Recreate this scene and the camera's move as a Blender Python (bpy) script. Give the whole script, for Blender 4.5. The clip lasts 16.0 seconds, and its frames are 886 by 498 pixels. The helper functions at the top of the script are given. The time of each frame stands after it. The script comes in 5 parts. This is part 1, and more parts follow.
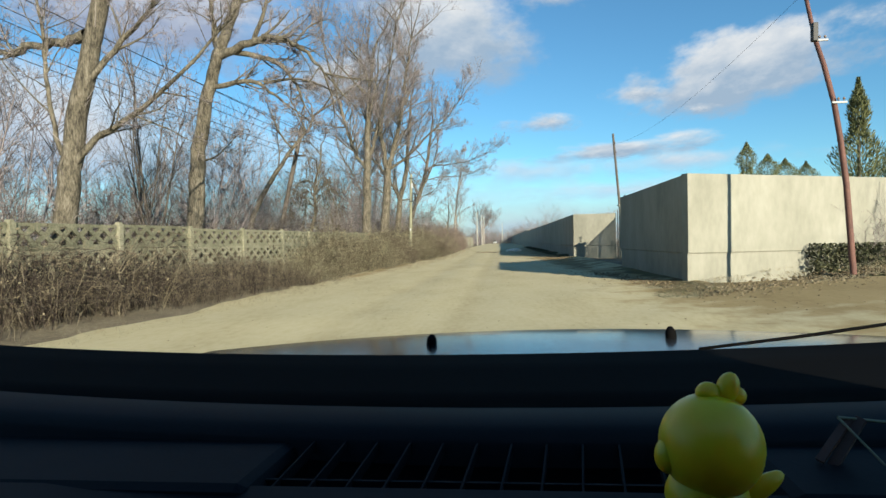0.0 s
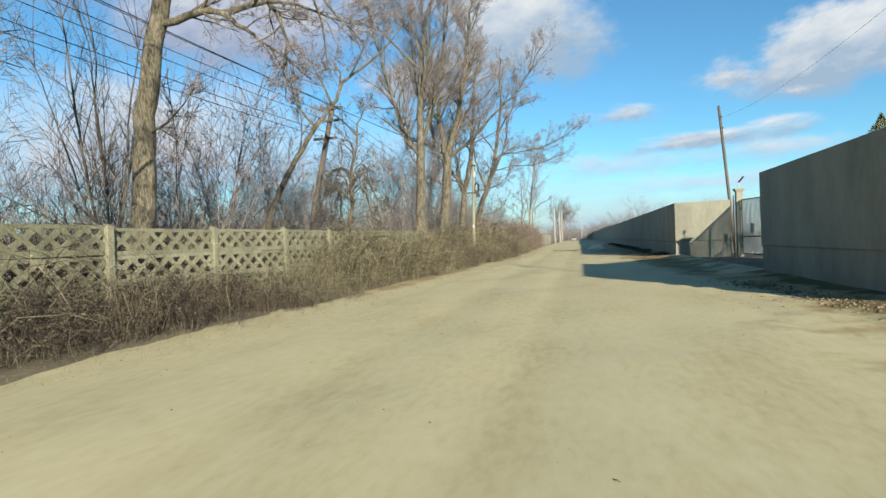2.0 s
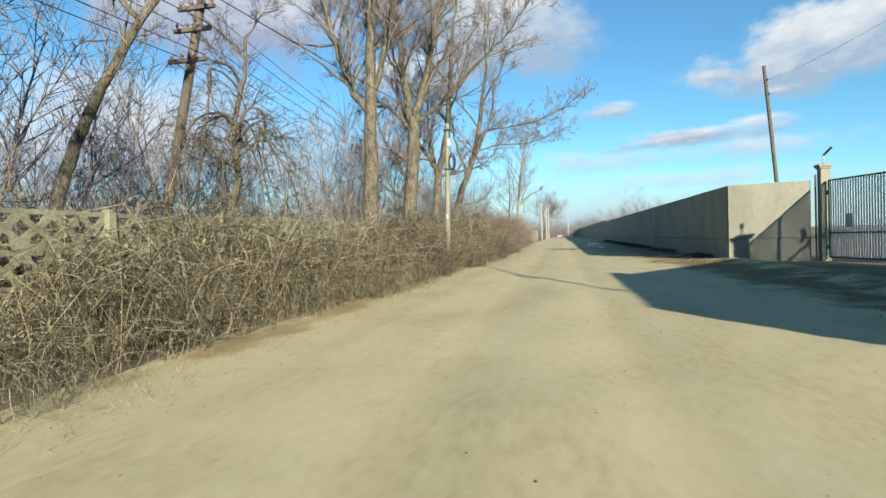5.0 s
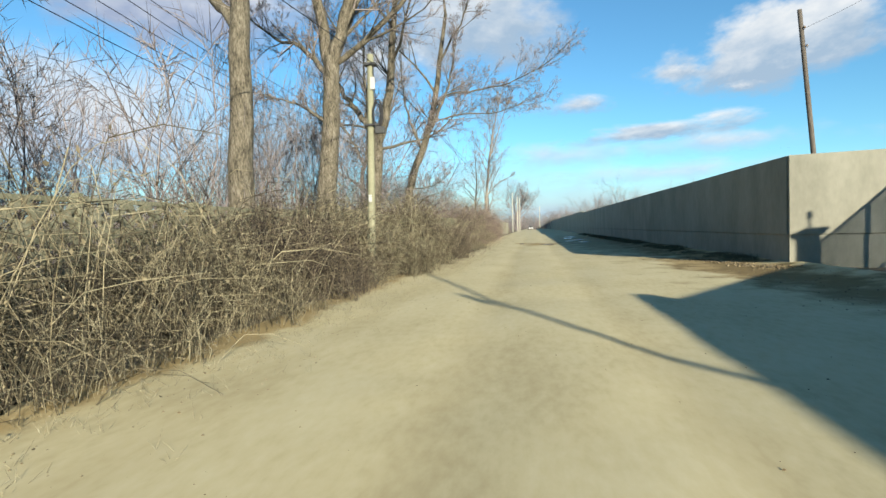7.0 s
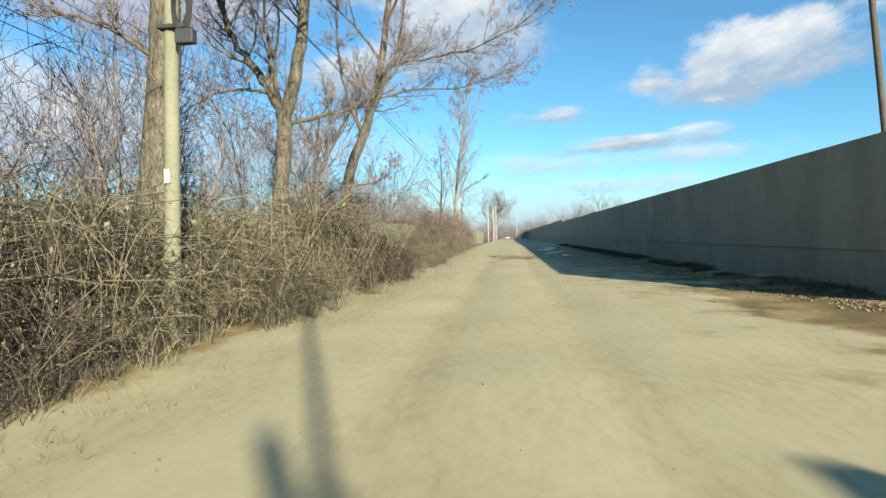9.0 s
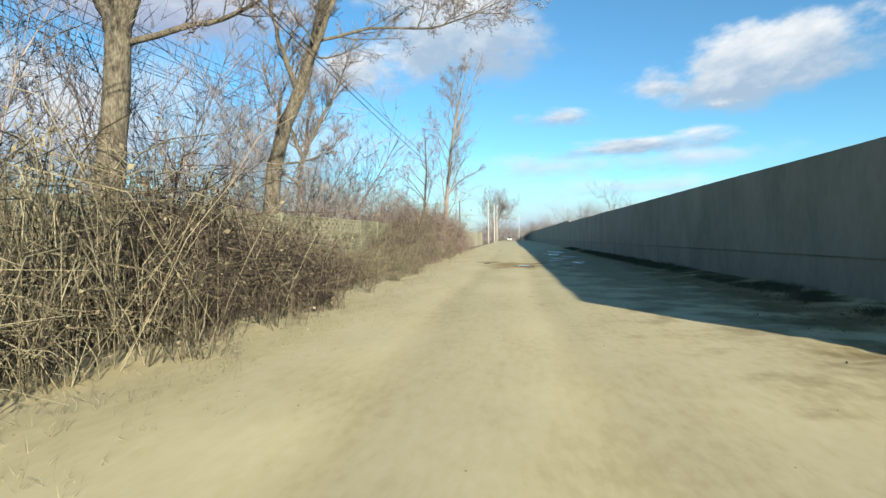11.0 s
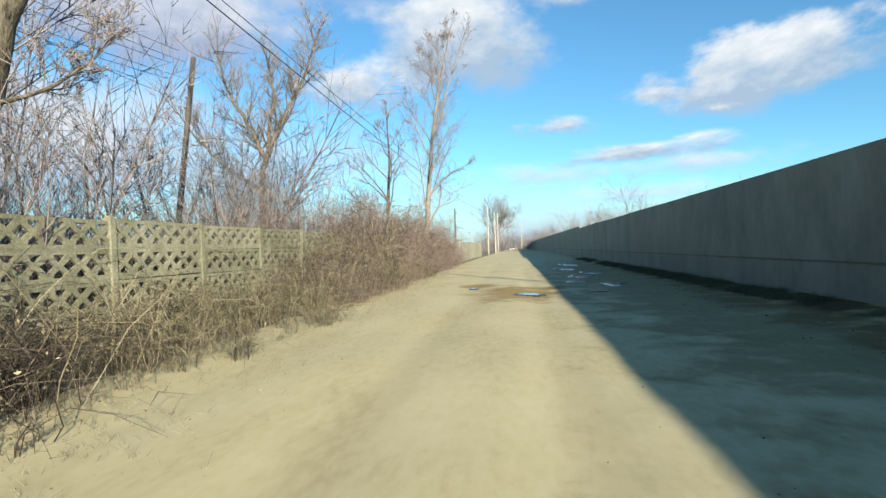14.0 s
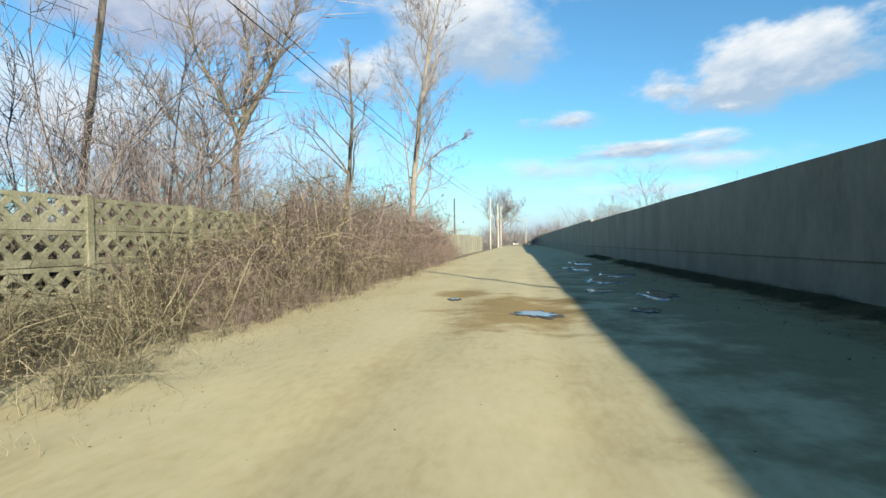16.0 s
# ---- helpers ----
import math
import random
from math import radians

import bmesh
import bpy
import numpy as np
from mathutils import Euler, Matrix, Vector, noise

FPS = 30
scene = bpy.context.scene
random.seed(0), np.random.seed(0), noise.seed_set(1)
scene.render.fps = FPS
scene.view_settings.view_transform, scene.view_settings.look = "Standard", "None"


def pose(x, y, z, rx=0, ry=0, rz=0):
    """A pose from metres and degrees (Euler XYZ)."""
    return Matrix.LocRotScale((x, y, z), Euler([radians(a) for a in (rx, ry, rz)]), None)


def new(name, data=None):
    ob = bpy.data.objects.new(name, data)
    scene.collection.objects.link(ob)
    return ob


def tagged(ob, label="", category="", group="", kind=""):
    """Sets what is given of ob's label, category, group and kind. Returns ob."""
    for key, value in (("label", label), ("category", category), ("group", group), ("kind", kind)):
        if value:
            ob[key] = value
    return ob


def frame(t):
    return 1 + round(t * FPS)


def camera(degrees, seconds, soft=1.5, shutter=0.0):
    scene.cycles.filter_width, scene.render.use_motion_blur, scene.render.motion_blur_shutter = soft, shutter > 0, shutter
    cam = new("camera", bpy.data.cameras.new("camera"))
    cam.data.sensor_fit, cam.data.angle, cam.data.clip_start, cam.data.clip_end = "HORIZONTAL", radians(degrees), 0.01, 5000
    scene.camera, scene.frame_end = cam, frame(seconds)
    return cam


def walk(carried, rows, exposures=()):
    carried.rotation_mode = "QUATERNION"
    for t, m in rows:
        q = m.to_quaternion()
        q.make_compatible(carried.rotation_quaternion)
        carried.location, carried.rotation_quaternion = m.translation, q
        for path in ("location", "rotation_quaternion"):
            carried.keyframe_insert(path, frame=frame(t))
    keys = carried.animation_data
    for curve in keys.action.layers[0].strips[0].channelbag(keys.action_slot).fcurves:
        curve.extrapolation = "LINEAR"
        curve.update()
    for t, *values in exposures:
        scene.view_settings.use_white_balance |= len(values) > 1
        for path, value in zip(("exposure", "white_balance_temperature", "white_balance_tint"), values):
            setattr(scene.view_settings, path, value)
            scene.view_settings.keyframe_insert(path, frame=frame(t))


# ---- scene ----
cam = camera(76.4, 16.0, soft=1.5)
PATH = [
    (0, pose(1.668, 0.000, 1.286, 89.24, 0.96, 5.85)),
    (0.5, pose(1.741, 1.289, 1.298, 89.31, 1.50, 10.36)),
    (1, pose(1.702, 2.693, 1.278, 89.12, 1.12, 12.48)),
    (1.5, pose(1.650, 4.216, 1.280, 89.16, 2.38, 13.20)),
    (2, pose(1.476, 5.889, 1.289, 89.30, 2.06, 13.65)),
    (2.5, pose(1.299, 7.459, 1.302, 89.32, 3.06, 13.60)),
    (3, pose(1.131, 9.161, 1.302, 89.32, 3.62, 13.12)),
    (3.2, pose(1.060, 9.744, 1.320, 89.50, 2.80, 12.97)),
    (4.2, pose(0.560, 12.850, 1.290, 89.00, 2.00, 12.40)),
    (5.3, pose(0.058, 16.125, 1.273, 88.81, 1.44, 11.42)),
    (5.5, pose(0.018, 16.962, 1.285, 89.03, 1.15, 10.97)),
    (6, pose(-0.088, 19.049, 1.340, 88.09, 1.52, 10.26)),
    (6.5, pose(-0.164, 20.913, 1.323, 88.14, 1.74, 9.66)),
    (7, pose(-0.205, 22.921, 1.287, 87.94, 1.63, 9.01)),
    (7.5, pose(-0.217, 24.704, 1.258, 88.58, 1.66, 8.50)),
    (8, pose(-0.245, 26.563, 1.251, 88.12, 0.85, 7.88)),
    (8.5, pose(-0.160, 28.330, 1.290, 89.62, 1.45, 7.28)),
    (9, pose(-0.013, 30.187, 1.276, 88.80, 1.19, 6.76)),
    (9.5, pose(0.060, 31.650, 1.280, 87.90, 1.19, 6.35)),
    (10.6, pose(0.200, 35.650, 1.290, 88.60, 0.60, 6.80)),
    (11.8, pose(0.322, 40.127, 1.295, 89.02, 0.30, 7.40)),
    (12, pose(0.337, 40.754, 1.297, 88.97, 0.65, 7.51)),
    (12.5, pose(0.361, 42.285, 1.292, 88.96, 1.06, 7.41)),
    (13, pose(0.340, 43.716, 1.329, 90.09, 0.84, 7.30)),
    (13.5, pose(0.368, 45.083, 1.308, 89.59, 0.55, 7.33)),
    (14, pose(0.391, 46.585, 1.357, 89.99, 1.80, 7.34)),
    (14.5, pose(0.375, 47.897, 1.334, 89.59, 0.81, 7.17)),
    (15, pose(0.426, 49.438, 1.286, 88.15, 1.61, 7.48)),
    (15.5, pose(0.451, 50.952, 1.296, 88.61, 1.81, 7.54)),
    (16, pose(0.452, 52.443, 1.290, 89.33, 0.55, 7.73)),
]
walk(cam, PATH, exposures=((0, 1.06), (3, 1.15), (6, 1.21), (12, 1.30), (16, 1.32)))

# ---- light ----
SUN_WAY = Vector((-1.71, 3.1, -1.0)).normalized()
sun_elevation = math.asin(-SUN_WAY.z)
sun_azimuth = math.atan2(-SUN_WAY.x, -SUN_WAY.y)
world = bpy.data.worlds.new("sky")
scene.world = world
world.use_nodes = True
wn = world.node_tree.nodes
sky = wn.new("ShaderNodeTexSky")
sky.sky_type = "NISHITA"
sky.sun_disc = False
sky.sun_elevation = sun_elevation
sky.sun_rotation = sun_azimuth
sky.air_density = 1.0
sky.dust_density = 0.0
sky.ozone_density = 5.0
wn["Background"].inputs["Strength"].default_value = 0.076
tint = wn.new("ShaderNodeMix")
tint.data_type, tint.blend_type = "RGBA", "MULTIPLY"
tint.inputs[0].default_value = 1.0
tint.inputs[7].default_value = (0.86, 1.125, 1.03, 1)
world.node_tree.links.new(sky.outputs["Color"], tint.inputs[6])
world.node_tree.links.new(tint.outputs[2], wn["Background"].inputs["Color"])
sun = new("sun", bpy.data.lights.new("sun", "SUN"))
sun.data.energy = 5.0
sun.data.angle = radians(0.55)
sun.data.color = (1.0, 0.92, 0.735)
sun.matrix_world = Matrix.Translation((20, -20, 30)) @ SUN_WAY.to_track_quat("-Z", "Y").to_matrix().to_4x4()


# ---- materials ----
def nodes_of(name):
    m = bpy.data.materials.new(name)
    m.use_nodes = True
    t = m.node_tree
    return m, t, t.nodes["Principled BSDF"]


def put(t, kind, **values):
    n = t.nodes.new(kind)
    for k, v in values.items():
        n.inputs[k].default_value = v
    return n


def noise_mat(name, stops, scale=2.0, fine=30.0, rough=0.9, bump=0.2, bump_size=0.02, metal=0.0,
              stretch=(1, 1, 1), per_object=0.0, per_island=0.0, mix=0.5, detail=6.0, spec=0.3):
    """Two-scale noise through a colour ramp, with bump. stops: (place, colour) rows."""
    m, t, b = nodes_of(name)
    L = t.links.new
    co = t.nodes.new("ShaderNodeTexCoord")
    geo = t.nodes.new("ShaderNodeNewGeometry")
    mp = put(t, "ShaderNodeMapping", Scale=stretch)
    L(geo.outputs["Position"], mp.inputs["Vector"])
    big = put(t, "ShaderNodeTexNoise", Scale=scale, Detail=detail, Roughness=0.6)
    small = put(t, "ShaderNodeTexNoise", Scale=fine, Detail=4.0, Roughness=0.6)
    L(mp.outputs["Vector"], big.inputs["Vector"])
    L(mp.outputs["Vector"], small.inputs["Vector"])
    mx = t.nodes.new("ShaderNodeMix")
    mx.inputs[0].default_value = mix
    L(big.outputs["Fac"], mx.inputs[2])
    L(small.outputs["Fac"], mx.inputs[3])
    fac = mx.outputs[0]
    if per_object or per_island:
        if per_object:
            rnd = t.nodes.new("ShaderNodeObjectInfo").outputs["Random"]
        else:
            rnd = geo.outputs["Random Per Island"]
        mul = t.nodes.new("ShaderNodeMath")
        mul.operation = "MULTIPLY_ADD"
        mul.inputs[1].default_value = per_object or per_island
        L(rnd, mul.inputs[0])
        L(fac, mul.inputs[2])
        sub = t.nodes.new("ShaderNodeMath")
        sub.operation = "SUBTRACT"
        sub.inputs[1].default_value = 0.5 * (per_object or per_island)
        L(mul.outputs[0], sub.inputs[0])
        fac = sub.outputs[0]
    ramp = t.nodes.new("ShaderNodeValToRGB")
    el = ramp.color_ramp.elements
    while len(el) < len(stops):
        el.new(0.5)
    for e, (p, c) in zip(el, stops):
        e.position, e.color = p, (*c, 1)
    L(fac, ramp.inputs["Fac"])
    L(ramp.outputs["Color"], b.inputs["Base Color"])
    b.inputs["Roughness"].default_value = rough
    b.inputs["Metallic"].default_value = metal
    b.inputs["Specular IOR Level"].default_value = spec
    if bump:
        bp = put(t, "ShaderNodeBump", Strength=bump, Distance=bump_size)
        L(fac, bp.inputs["Height"])
        L(bp.outputs["Normal"], b.inputs["Normal"])
    return m


M_ROAD = noise_mat("sandy dirt", [(0.3, (0.372, 0.312, 0.17)), (0.5, (0.464, 0.405, 0.236)), (0.7, (0.514, 0.459, 0.286))], 0.8, 11, 0.95, 0.2, 0.02, mix=0.42, stretch=(1, 0.38, 1))
M_GROUND = noise_mat("dry verge soil", [(0.3, (0.084, 0.0656, 0.0416)), (0.5, (0.16, 0.132, 0.084)), (0.7, (0.264, 0.228, 0.152))], 0.8, 12, 0.95, 0.5, 0.05)
M_WALL = noise_mat("cast concrete", [(0.26, (0.150, 0.147, 0.116)), (0.5, (0.228, 0.222, 0.178)), (0.74, (0.30, 0.292, 0.242))], 0.7, 6, 0.9, 0.15, 0.010, stretch=(1, 1, 0.45), mix=0.3, detail=6.0)
M_FENCE = noise_mat("weathered precast concrete", [(0.28, (0.059, 0.0608, 0.038)), (0.5, (0.166, 0.162, 0.109)), (0.72, (0.295, 0.281, 0.204))], 2.2, 26, 0.92, 0.25, 0.008, per_object=0.12)
M_BARK = noise_mat("grey brown bark", [(0.36, (0.0178, 0.0157, 0.0113)), (0.5, (0.098, 0.0856, 0.0621)), (0.66, (0.203, 0.181, 0.141))], 8, 34, 0.95, 1.0, 0.05, stretch=(1, 1, 0.3))
M_TWIG = noise_mat("bare twig bark", [(0.25, (0.0662, 0.057, 0.0552)), (0.5, (0.17, 0.145, 0.14)), (0.8, (0.313, 0.274, 0.262))], 3, 20, 0.9, 0.0, per_island=0.5)
M_BRAMBLE = noise_mat("dry bramble canes", [(0.2, (0.0362, 0.0292, 0.0194)), (0.5, (0.114, 0.0983, 0.0614)), (0.82, (0.277, 0.247, 0.162))], 1.0, 15, 0.85, 0.0, per_island=0.85)
M_CANE = noise_mat("dark red-brown canes", [(0.2, (0.0185, 0.0131, 0.0116)), (0.5, (0.0586, 0.0438, 0.0337)), (0.85, (0.185, 0.156, 0.107))], 1.0, 15, 0.85, 0.0, per_island=0.8)
M_LEAF = noise_mat("withered leaves", [(0.25, (0.0572, 0.0426, 0.0265)), (0.5, (0.127, 0.107, 0.0662)), (0.75, (0.205, 0.176, 0.113)), (0.95, (0.369, 0.328, 0.226))], 2.0, 20, 0.8, 0.0, per_island=0.6)
M_GRASS = noise_mat("straw grass", [(0.25, (0.133, 0.113, 0.0663)), (0.5, (0.234, 0.203, 0.129)), (0.8, (0.351, 0.32, 0.218))], 1.0, 20, 0.9, 0.0, per_island=0.5)
M_POLE_C = noise_mat("smooth pole concrete", [(0.3, (0.14, 0.14, 0.0892)), (0.7, (0.246, 0.242, 0.166))], 2.0, 30, 0.9, 0.1, 0.005)
M_WOOD = noise_mat("tarred pole wood", [(0.3, (0.032, 0.028, 0.024)), (0.55, (0.10, 0.086, 0.072)), (0.75, (0.17, 0.148, 0.124))], 3, 30, 0.9, 0.5, 0.01, stretch=(1, 1, 0.1))
M_RUST = noise_mat("red oxide steel", [(0.3, (0.06, 0.03, 0.024)), (0.6, (0.14, 0.066, 0.05))], 4, 40, 0.7, 0.2, 0.004)
M_STEEL = noise_mat("galvanised sheet", [(0.3, (0.515, 0.515, 0.499)), (0.7, (0.624, 0.624, 0.608))], 1.5, 18, 0.45, 0.05, 0.003)
M_DARK = noise_mat("dark painted metal", [(0.3, (0.02, 0.022, 0.022)), (0.7, (0.06, 0.06, 0.06))], 3, 40, 0.6, 0.1, 0.002)
M_GREEN = noise_mat("green gate paint", [(0.3, (0.02, 0.08, 0.05)), (0.7, (0.05, 0.14, 0.09))], 3, 40, 0.6, 0.1, 0.002)
M_CERAMIC = noise_mat("insulator ceramic", [(0.3, (0.10, 0.06, 0.04)), (0.7, (0.25, 0.2, 0.16))], 9, 40, 0.25, 0.0)
M_CABLE = noise_mat("black cable", [(0.3, (0.012, 0.012, 0.014)), (0.7, (0.03, 0.03, 0.032))], 3, 40, 0.6, 0.0)
M_CONIFER = noise_mat("thuja foliage", [(0.25, (0.0382, 0.0467, 0.0187)), (0.5, (0.111, 0.123, 0.051)), (0.8, (0.212, 0.212, 0.0935))], 1.5, 12, 0.8, 0.0, per_island=0.5)
# lighter copy of the pole concrete; sunlight is put into its colour
M_POLE_LIT = noise_mat("lit pole concrete", [(0.3, (0.288, 0.276, 0.232)), (0.7, (0.4, 0.384, 0.328))], 2, 30, 0.9, 0.05, 0.005)
M_RED = noise_mat("reddish shrub bark", [(0.25, (0.070, 0.051, 0.045)), (0.5, (0.170, 0.127, 0.110)), (0.8, (0.30, 0.24, 0.21))], 3, 20, 0.9, 0.0, per_island=0.5)
M_WHITE = noise_mat("white plate", [(0.3, (0.327, 0.327, 0.318)), (0.7, (0.383, 0.383, 0.374))], 3, 40, 0.6, 0.0)


def stain_shade_patches(m, rows, colour, rough):
    """Damp stains and painted shade on a material: ellipses in plan (x, y, half widths) with ragged edges."""
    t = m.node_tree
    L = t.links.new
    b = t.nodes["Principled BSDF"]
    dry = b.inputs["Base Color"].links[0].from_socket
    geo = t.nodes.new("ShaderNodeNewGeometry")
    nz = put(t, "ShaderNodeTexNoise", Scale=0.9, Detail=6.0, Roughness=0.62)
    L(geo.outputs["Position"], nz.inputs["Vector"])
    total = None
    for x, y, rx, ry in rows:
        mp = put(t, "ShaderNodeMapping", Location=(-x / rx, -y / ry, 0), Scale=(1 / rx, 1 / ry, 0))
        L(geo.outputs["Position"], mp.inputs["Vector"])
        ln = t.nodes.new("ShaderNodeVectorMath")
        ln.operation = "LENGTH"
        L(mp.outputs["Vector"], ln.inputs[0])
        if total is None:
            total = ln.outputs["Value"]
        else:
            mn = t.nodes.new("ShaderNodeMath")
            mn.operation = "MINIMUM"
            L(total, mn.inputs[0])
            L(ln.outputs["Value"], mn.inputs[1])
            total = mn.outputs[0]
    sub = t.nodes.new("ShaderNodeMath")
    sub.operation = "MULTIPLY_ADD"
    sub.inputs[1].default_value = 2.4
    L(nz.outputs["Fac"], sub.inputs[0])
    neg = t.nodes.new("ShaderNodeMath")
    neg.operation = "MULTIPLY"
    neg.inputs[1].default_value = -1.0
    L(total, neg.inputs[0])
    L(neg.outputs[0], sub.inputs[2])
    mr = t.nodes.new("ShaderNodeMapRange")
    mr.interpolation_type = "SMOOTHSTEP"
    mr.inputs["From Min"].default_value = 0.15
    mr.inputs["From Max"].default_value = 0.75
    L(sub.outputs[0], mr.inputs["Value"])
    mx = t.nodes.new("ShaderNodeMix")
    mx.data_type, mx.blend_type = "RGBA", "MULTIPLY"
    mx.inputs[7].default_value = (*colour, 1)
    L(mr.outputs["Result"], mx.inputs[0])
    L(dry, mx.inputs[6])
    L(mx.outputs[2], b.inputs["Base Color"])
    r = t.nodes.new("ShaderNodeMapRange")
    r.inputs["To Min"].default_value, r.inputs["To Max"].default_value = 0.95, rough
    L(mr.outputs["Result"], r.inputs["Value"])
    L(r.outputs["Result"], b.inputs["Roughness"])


# mud in the wall's shadow, painted darker to deepen that shade as well
stain_shade_patches(M_ROAD, ((4.7, 68.0, 3.4, 32.0), (5.3, 33.0, 1.3, 12.0), (6.3, 20.0, 1.3, 7.0), (8.0, 31.0, 2.4, 6.0)), (0.55, 0.52, 0.45), 0.7)
stain_shade_patches(M_ROAD, ((-0.9, 40.0, 0.3, 70.0), (0.95, 40.0, 0.3, 70.0), (-2.6, 30.0, 0.25, 30.0)), (0.945, 0.935, 0.92), 0.92)
stain_shade_patches(M_ROAD, ((0.5, 63.2, 1.5, 3.4), (-0.9, 66.5, 0.8, 1.6)), (0.60, 0.50, 0.35), 0.7)
stain_shade_patches(M_ROAD, ((5.6, 45.0, 1.3, 26.0), (6.2, 75.0, 1.0, 40.0), (7.5, 13.0, 3.4, 6.5), (4.6, 40.0, 0.9, 7.0), (-3.9, 30.0, 0.5, 12.0), (8.5, 14.6, 3.0, 1.3)), (0.66, 0.57, 0.44), 0.95)
stain_shade_patches(M_ROAD, ((6.4, 70.0, 0.75, 34.0), (6.6, 20.0, 0.5, 6.0)), (0.36, 0.40, 0.28), 0.95)


# ---- mesh helpers ----
def mesh_ob(name, verts, faces, mat, parent=None, smooth=False):
    me = bpy.data.meshes.new(name)
    me.from_pydata([tuple(map(float, v)) for v in verts] if not isinstance(verts, np.ndarray) else verts.tolist(), [], faces if isinstance(faces, list) else faces.tolist())
    me.materials.append(mat)
    if smooth:
        me.polygons.foreach_set("use_smooth", [True] * len(me.polygons))
    ob = new(name, me)
    if parent is not None:
        ob.parent = parent
    return ob


def part(name, bm, material, parent, label="", smooth=False):
    """One mesh object from a bmesh, under a thing."""
    me = bpy.data.meshes.new(name)
    bm.to_mesh(me)
    bm.free()
    me.materials.append(material)
    if smooth:
        me.polygons.foreach_set("use_smooth", [True] * len(me.polygons))
    ob = new(name, me)
    ob.parent = parent
    if label:
        tagged(ob, label)
    return ob


def box(bm, x0, x1, y0, y1, z0, z1, bevel=0.0):
    r = bmesh.ops.create_cube(bm, size=1.0, matrix=Matrix.Translation(((x0 + x1) / 2, (y0 + y1) / 2, (z0 + z1) / 2)) @ Matrix.Diagonal((x1 - x0, y1 - y0, z1 - z0, 1)))
    if bevel:
        es = {e for v in r["verts"] for e in v.link_edges}
        bmesh.ops.bevel(bm, geom=list(es), offset=bevel, segments=2, affect="EDGES", profile=0.5)
    return bm


def array_mesh(name, verts, quads, tris, mat, parent=None, smooth=False):
    """A mesh from arrays of corners, four-sided and three-sided faces."""
    me = bpy.data.meshes.new(name)
    me.vertices.add(len(verts))
    me.vertices.foreach_set("co", np.asarray(verts, np.float32).ravel())
    loops = np.concatenate([np.asarray(quads, np.int32).ravel(), np.asarray(tris, np.int32).ravel()])
    me.loops.add(len(loops))
    me.loops.foreach_set("vertex_index", loops)
    nq, nt = len(quads), len(tris)
    me.polygons.add(nq + nt)
    starts = np.concatenate([np.arange(nq) * 4, nq * 4 + np.arange(nt) * 3]).astype(np.int32)
    me.polygons.foreach_set("loop_start", starts)
    if smooth:
        me.polygons.foreach_set("use_smooth", [True] * (nq + nt))
    me.update(calc_edges=True)
    me.materials.append(mat)
    ob = new(name, me)
    if parent is not None:
        ob.parent = parent
    return ob


